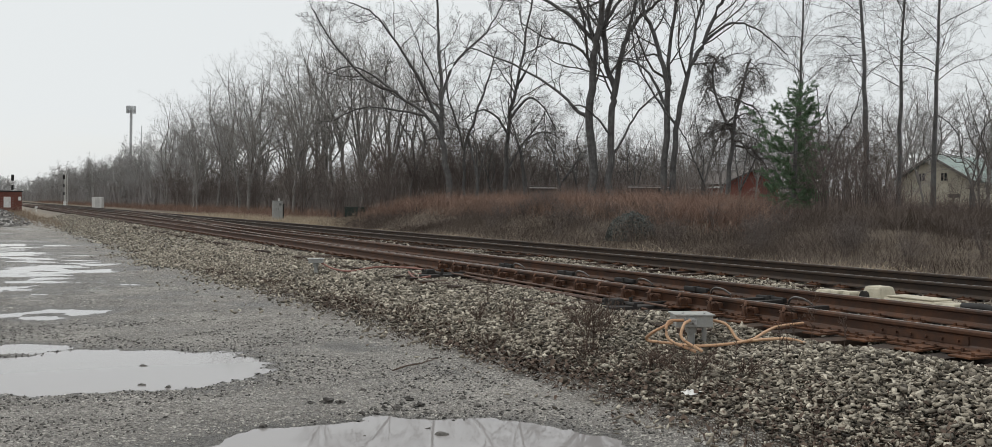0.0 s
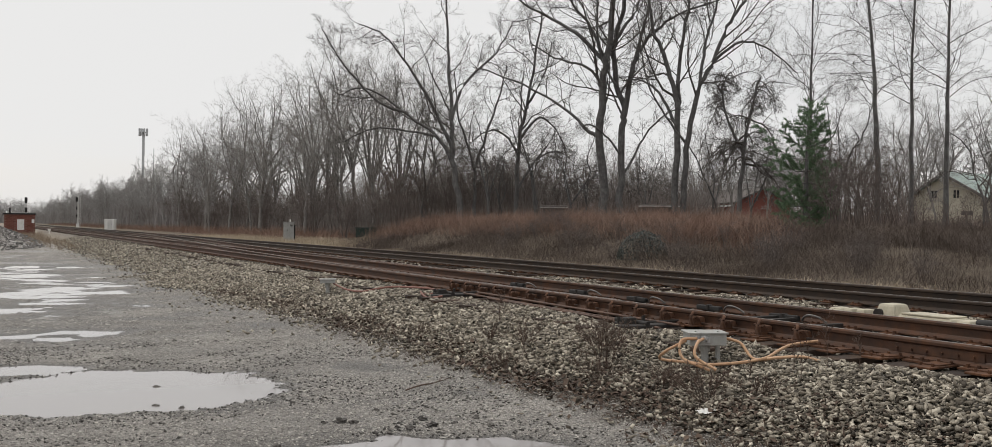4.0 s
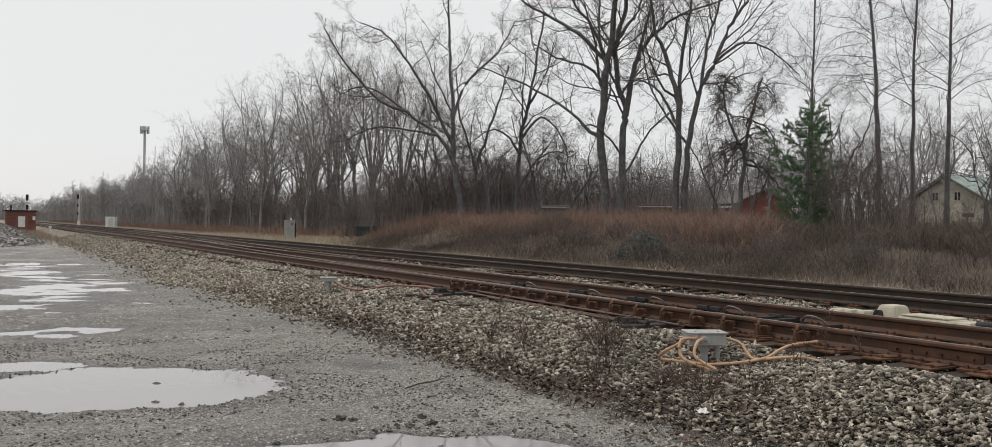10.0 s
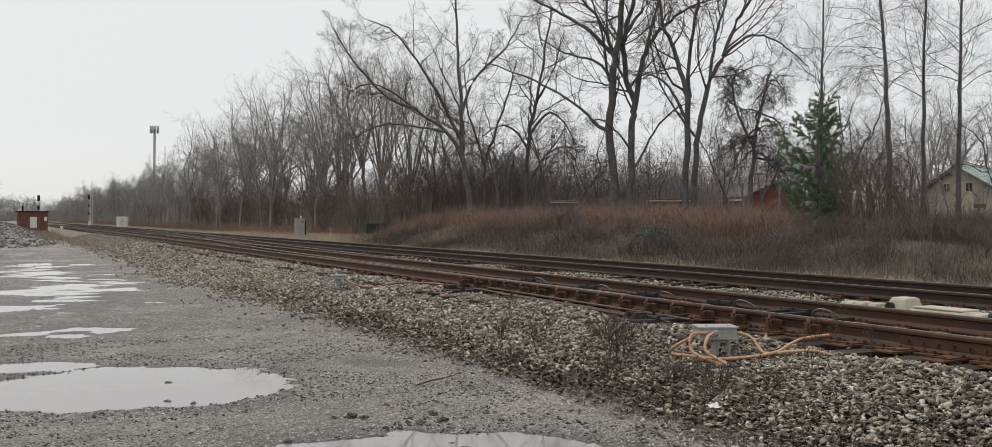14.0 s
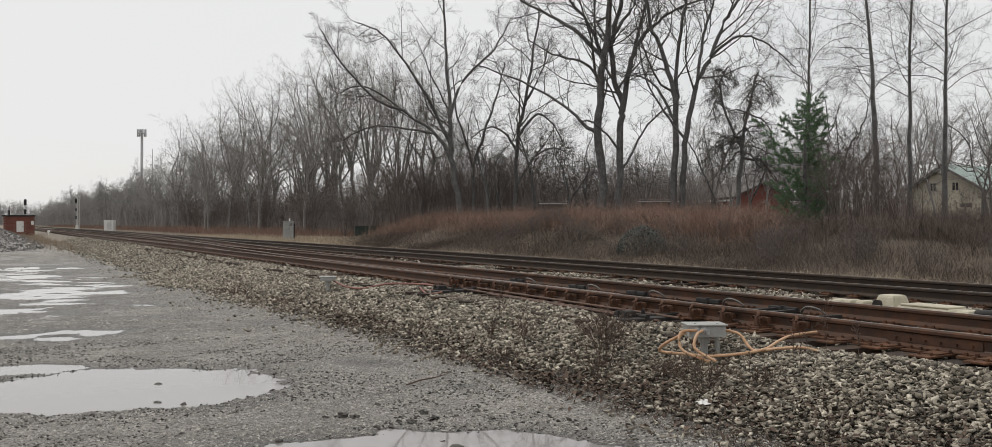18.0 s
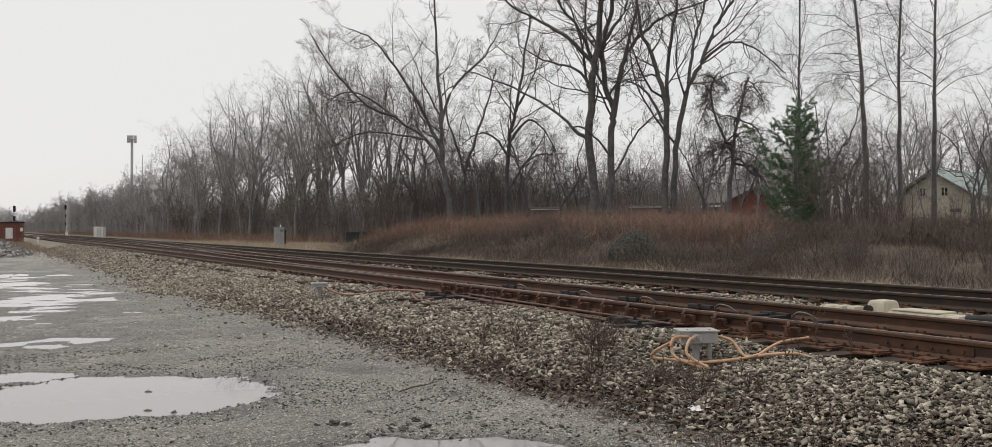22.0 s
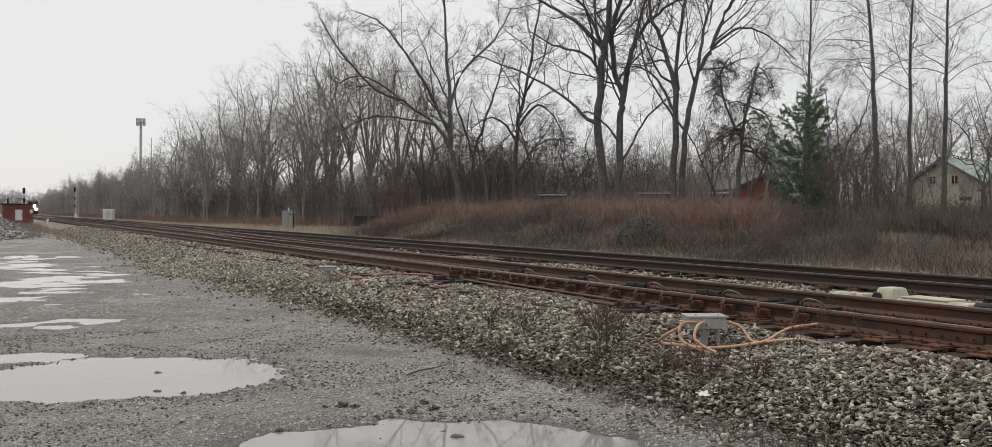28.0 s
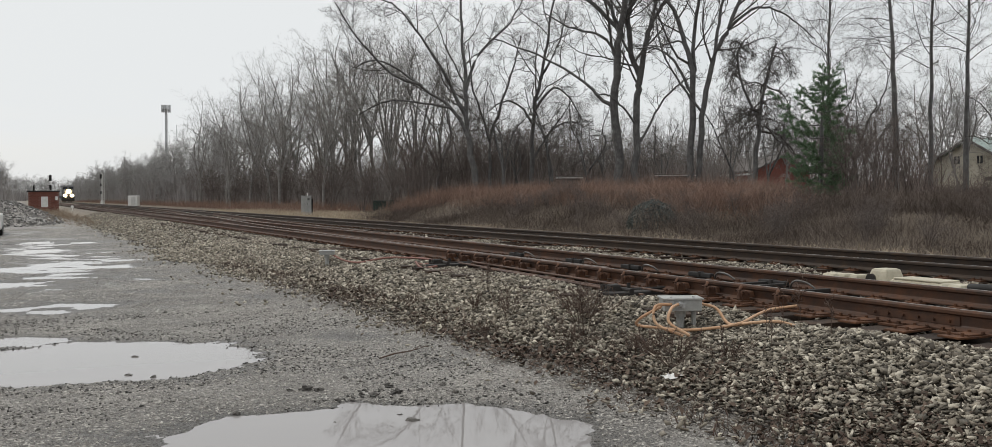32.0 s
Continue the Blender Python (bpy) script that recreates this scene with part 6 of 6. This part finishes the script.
def small_things():
    rng = np.random.default_rng(6)
    paper = bmesh.new()
    bmesh.ops.create_grid(paper, x_segments=5, y_segments=4, size=0.5)
    for v in paper.verts:
        v.co = Vector((v.co.x * 0.17, v.co.y * 0.09, 0.012 + 0.018 * rng.random()))
    bmesh.ops.solidify(paper, geom=paper.faces[:], thickness=0.002)
    ob = part("litter", paper, None, "", pose(-2.3, 5.57, float(land(-2.3, 5.57)) + 0.03, 8, 0, 20), WHITE)
    tagged(ob, "crumpled scrap of white paper on the gravel", "litter")
    line = np.array([(-3.78, 7.83, 0.02), (-3.6, 7.93, 0.035), (-3.42, 8.02, 0.03), (-3.2, 8.12, 0.05)])
    twig = np.array([(-3.36, 8.05, 0.035), (-3.28, 8.15, 0.05), (-3.16, 8.19, 0.03)])
    V, F = tubes([(line, np.array([0.006, 0.007, 0.005, 0.002])), (twig, np.array([0.005, 0.004, 0.002]))], 6)
    tagged(new("stick", raw_mesh("stick", V, F, 4, DEADWEED, True)), "dead broken stick lying on the yard", "stick")
    # dead weeds that stand in the ballast
    def weed(x, y, h, n, spread, name, label, seed):
        r = np.random.default_rng(seed)
        limbs = []
        for k in range(n):
            a, e, z = r.random() * 6.28, spread * r.random(), h * (0.6 + 0.5 * r.random())
            limbs.append((0.004, 0.0015, [(0.02 * math.cos(a), 0.02 * math.sin(a), 0), (e * 0.45 * math.cos(a), e * 0.45 * math.sin(a), z * 0.5), (e * math.cos(a), e * math.sin(a), z)]))
        out = [[], [], []]
        for r0, r1, g in limbs:
            grow(r, np.array(g), r0, r1, 0, out, (6, 4), (0.34, 0.45), 0.2, 0.06, (22, 50), 0.006)
        v1, f1 = tubes([(p, np.maximum(q * 0.6, 0.0014)) for rank in out[:2] for p, q in rank], 3)
        v2, f2 = spikes([(a, b, np.full(len(a), 0.0016)) for a, b, q in out[2]], 1.0)
        V = [v1, v2]
        F = [np.concatenate([f1[:, [0, 1, 2]], f1[:, [0, 2, 3]]]), f2 + len(v1)]
        ob = new(name, raw_mesh(name, np.concatenate(V), np.concatenate(F), 3, DEADWEED))
        ob.location = (x, y, float(land(x, y)) - 0.01)
        tagged(ob, label, "weed", "dead weeds in the ballast")
    for k, (x, y, h, count, reach, label) in enumerate((
            (-1.95, 7.35, 0.46, 22, 0.42, "bushy dark dead weed in the ballast"),
            (-1.75, 7.75, 0.36, 14, 0.3, "bushy dark dead weed in the ballast"),
            (-2.25, 7.1, 0.22, 16, 0.4, "low dark dead weed at the foot of the ballast"),
            (-2.07, 5.85, 0.27, 22, 0.4, "low reddish dead weed at the foot of the ballast"),
            (-1.8, 5.55, 0.2, 14, 0.3, "low reddish dead weed at the foot of the ballast"),
            (-2.05, 6.4, 0.18, 16, 0.35, "low dead weed at the foot of the ballast"),
            (-2.0, 8.8, 0.34, 13, 0.26, "dark dead weed in the ballast"),
            (-2.4, 8.5, 0.16, 14, 0.3, "low dead weed at the foot of the ballast"),
            (-1.45, 10.45, 0.4, 6, 0.12, "thin dead stalks in the ballast"),
            (-2.0, 9.6, 0.22, 12, 0.25, "low dead weed at the foot of the ballast"),
            (-2.25, 11.0, 0.18, 12, 0.3, "low dead weed at the foot of the ballast"),
            (-2.3, 12.8, 0.16, 12, 0.3, "low dead weed at the foot of the ballast"))):
        weed(x, y, h, count, reach, "weed", label, 1 + k)
    for k, (x, y, h) in enumerate(((-1.2, 5.75, 0.4), (-1.0, 5.62, 0.45), (-0.85, 5.95, 0.36), (-1.4, 5.5, 0.3), (-0.95, 5.3, 0.34), (-1.55, 5.9, 0.26))):
        weed(x, y, h, 2, 0.07, "weed", "single thin dead stalk in the ballast", 20 + k)
    # stones that lie in the puddles, and clods of mud at their rims
    lying = [(-5.68, 9.16, 0.085), (-5.83, 8.21, 0.085), (-5.66, 8.01, 0.055), (-4.34, 5.64, 0.09), (-4.8, 5.83, 0.05), (-5.33, 6.34, 0.05), (-4.35, 5.84, 0.06)]
    clods = [(-4.72, 6.84, 0.15), (-4.64, 6.78, 0.1), (-4.82, 6.9, 0.08), (-4.31, 7.16, 0.08), (-4.33, 6.43, 0.12), (-4.4, 6.5, 0.07), (-4.6, 6.42, 0.08), (-4.5, 6.38, 0.07), (-3.76, 6.24, 0.09), (-4.12, 6.67, 0.1), (-3.72, 6.56, 0.08), (-3.95, 6.45, 0.07), (-4.15, 6.42, 0.13)]
    for k, (x, y, s) in enumerate(lying + [(x, y, s * 0.6) for x, y, s in clods]):
        bm = bmesh.new()
        bmesh.ops.create_icosphere(bm, subdivisions=2, radius=s * 0.5)
        for v in bm.verts:
            v.co *= 1 + (0.16 if k < len(lying) else 0.34) * rng.normal()
            v.co.z *= 0.7 if k < len(lying) else 0.5
        ob = part("stone", bm, None, "", pose(x, y, max(float(land(x, y)) + s * 0.12, -0.03), 0, 0, 50 * k), STONE_ONE)
        if k < len(lying):
            tagged(ob, "dark wet stone lying in a puddle", "stone", "stones in the puddles")
        else:
            ob.name = "mud_clod"
            tagged(ob, "dark wet clod of mud at a puddle's rim", "clod", "clods at the puddle's rim")
    m = thing("track_marker", "small white marker beside the rails", "marker", pose(-1.6, 108, 0.1))
    part("stake", box(0.06, 0.05, 0.6, 0.01), m, material=WHITE)
    part("plate", box(0.26, 0.03, 0.22, 0.01, (0, -0.04, 0.42)), m, material=WHITE)


STONE_ONE = m_stone("wet_stone", [(0.05, 0.046, 0.042), (0.12, 0.11, 0.1)], False)
small_things()


def parked_car():
    car = thing("car", "white parked car at the edge of the yard", "car", pose(-8.09, 43.5, 0.0))
    bm = box(1.8, 4.4, 0.62, 0.12, (0, 0, 0.24))
    part("body", bm, car, material=WHITE)
    bm = box(1.62, 2.5, 0.55, 0.1, (0, -0.2, 0.84), None, 0.82)
    part("cabin", bm, car, "white roof and pillars", material=WHITE)
    for y, t in ((-1.36, -1), (0.98, 1)):
        part("windscreen", box(1.25, 0.03, 0.4, 0.01), car, "dark glass", pose(0, y, 0.9, -t * 20, 0, 0), GLASS)
    for sx in (-1, 1):
        part("side_window", box(0.03, 1.8, 0.36, 0.01, (sx * 0.77, -0.2, 0.92)), car, "dark glass", material=GLASS)
        part("tail_light", box(0.22, 0.04, 0.16, 0.02, (sx * 0.7, -2.2, 0.6)), car, "red tail light", material=REDHOSE)
        for y in (-1.35, 1.4):
            wheel = part("wheel", rod((sx * 0.9, y, 0.32), (sx * 0.68, y, 0.32), 0.32, n=24), car, "black tyre", material=BLACK)
            part("rim", rod((sx * 0.91, y, 0.32), (sx * 0.86, y, 0.32), 0.19, n=16), wheel, "grey wheel rim", material=SILVER)
    part("bumper", box(1.76, 0.14, 0.22, 0.05, (0, -2.2, 0.28)), car, material=WHITE)
    part("plate_panel", box(0.32, 0.02, 0.14, 0.004, (0, -2.26, 0.55)), car, material=SILVER)


parked_car()


# ---- the train that comes up the far track ----
def locomotive():
    loco = thing("locomotive", "dark freight locomotive with bright headlights coming up the line", "locomotive")
    # dark paint lifted towards grey, as haze would, so the body blends in
    dark = m_plain("haze_greyed_dark_paint", (0.1, 0.1, 0.105), (0.16, 0.16, 0.165), 1.5, 0.5)
    # its own space: it runs towards -y, the rails at z = 0
    part("frame", box(2.9, 21.0, 0.45, 0.05, (0, 11.3, 1.15)), loco, material=BLACK)
    part("nose", box(2.2, 2.2, 1.75, 0.18, (0, 2.1, 1.6), None, 0.92), loco, material=dark)
    part("cab", box(2.95, 2.6, 2.75, 0.2, (0, 4.4, 1.6), None, 0.93), loco, material=dark)
    part("hood", box(1.9, 15.0, 2.5, 0.12, (0, 13.6, 1.6)), loco, material=dark)
    part("fan_deck", box(2.5, 4.2, 0.45, 0.1, (0, 18.6, 4.0)), loco, material=dark)
    for sx in (-0.72, 0.72):
        part("windscreen", box(0.95, 0.05, 0.62, 0.03, (sx, 3.1, 3.3)), loco, "dark cab window", material=GLASS)
    part("pilot", box(2.8, 0.25, 0.9, 0.05, (0, 0.85, 0.2), None, 0.96), loco, material=BLACK)
    part("coupler", box(0.35, 0.7, 0.3, 0.05, (0, 0.45, 0.75)), loco, material=RUSTPART)
    part("fuel_tank", box(2.6, 5.0, 0.85, 0.2, (0, 11.3, 0.35)), loco, material=BLACK)
    for y0 in (4.6, 18.0):
        bogie = part("bogie", box(2.4, 4.6, 0.5, 0.1, (0, y0, 0.6)), loco, material=BLACK)
        for k in (-1.75, 0, 1.75):
            for sx in (-0.75, 0.75):
                part("wheel", rod((sx - 0.07, y0 + k, 0.51), (sx + 0.07, y0 + k, 0.51), 0.51, n=24), bogie, "steel wheel", material=RUSTPART)
    # added orange discs glow behind the lamps in place of a glare halo
    part("glare_disc", rod((0, 0.95, 2.75), (0, 1.1, 2.75), 0.62, n=24), loco, "warm glowing disc added for the lamp's glare", material=GLARE)
    # lamp discs are oversize, to fill the glare's white core
    for sx in (-0.2, 0.2):
        part("headlight", rod((sx, 0.87, 2.75), (sx * 1.4, 0.945, 2.75), 0.3, n=18), loco, "glowing warm headlight", material=HEADLIGHT)
    for sx in (-1.0, 1.0):
        part("ditch_light", rod((sx * 0.8, 0.7, 1.7), (sx * 0.8, 0.78, 1.7), 0.3, n=18), loco, "glowing warm ditch light", material=HEADLIGHT)
        part("ditch_glare_disc", rod((sx * 0.8, 0.785, 1.7), (sx * 0.8, 0.86, 1.7), 0.4, n=20), loco, "warm glowing disc added for the lamp's glare", material=GLARE)
        part("lamp_case", box(0.5, 0.3, 0.5, 0.06, (sx * 0.8, 0.95, 1.45)), loco, material=BLACK)
        for k in range(5):
            part("handrail_post", rod((sx * 1.38, 5.9 + 3.2 * k, 1.6), (sx * 1.38, 5.9 + 3.2 * k, 2.6), 0.025, n=6), loco, material=SILVER)
        part("handrail", rod((sx * 1.38, 5.9, 2.6), (sx * 1.38, 20.5, 2.6), 0.025, n=6), loco, material=SILVER)
    return loco


HEADLIGHT = m_lamp("headlight_glow", (1.0, 0.8, 0.46), 160.0)
# no lamp of its own: emission that imitates the orange glare
GLARE = m_lamp("lamp_glare", (1.0, 0.5, 0.16), 1.7)
loco = locomotive()


def motions():
    # steady run towards the yard on the far track
    walk(loco, [(t, pose(5.0225, 651.0 - 12.0 * t, RAIL)) for t in (0.0, 8.0, 16.0, 24.0, 28.0, 32.0)])


motions()
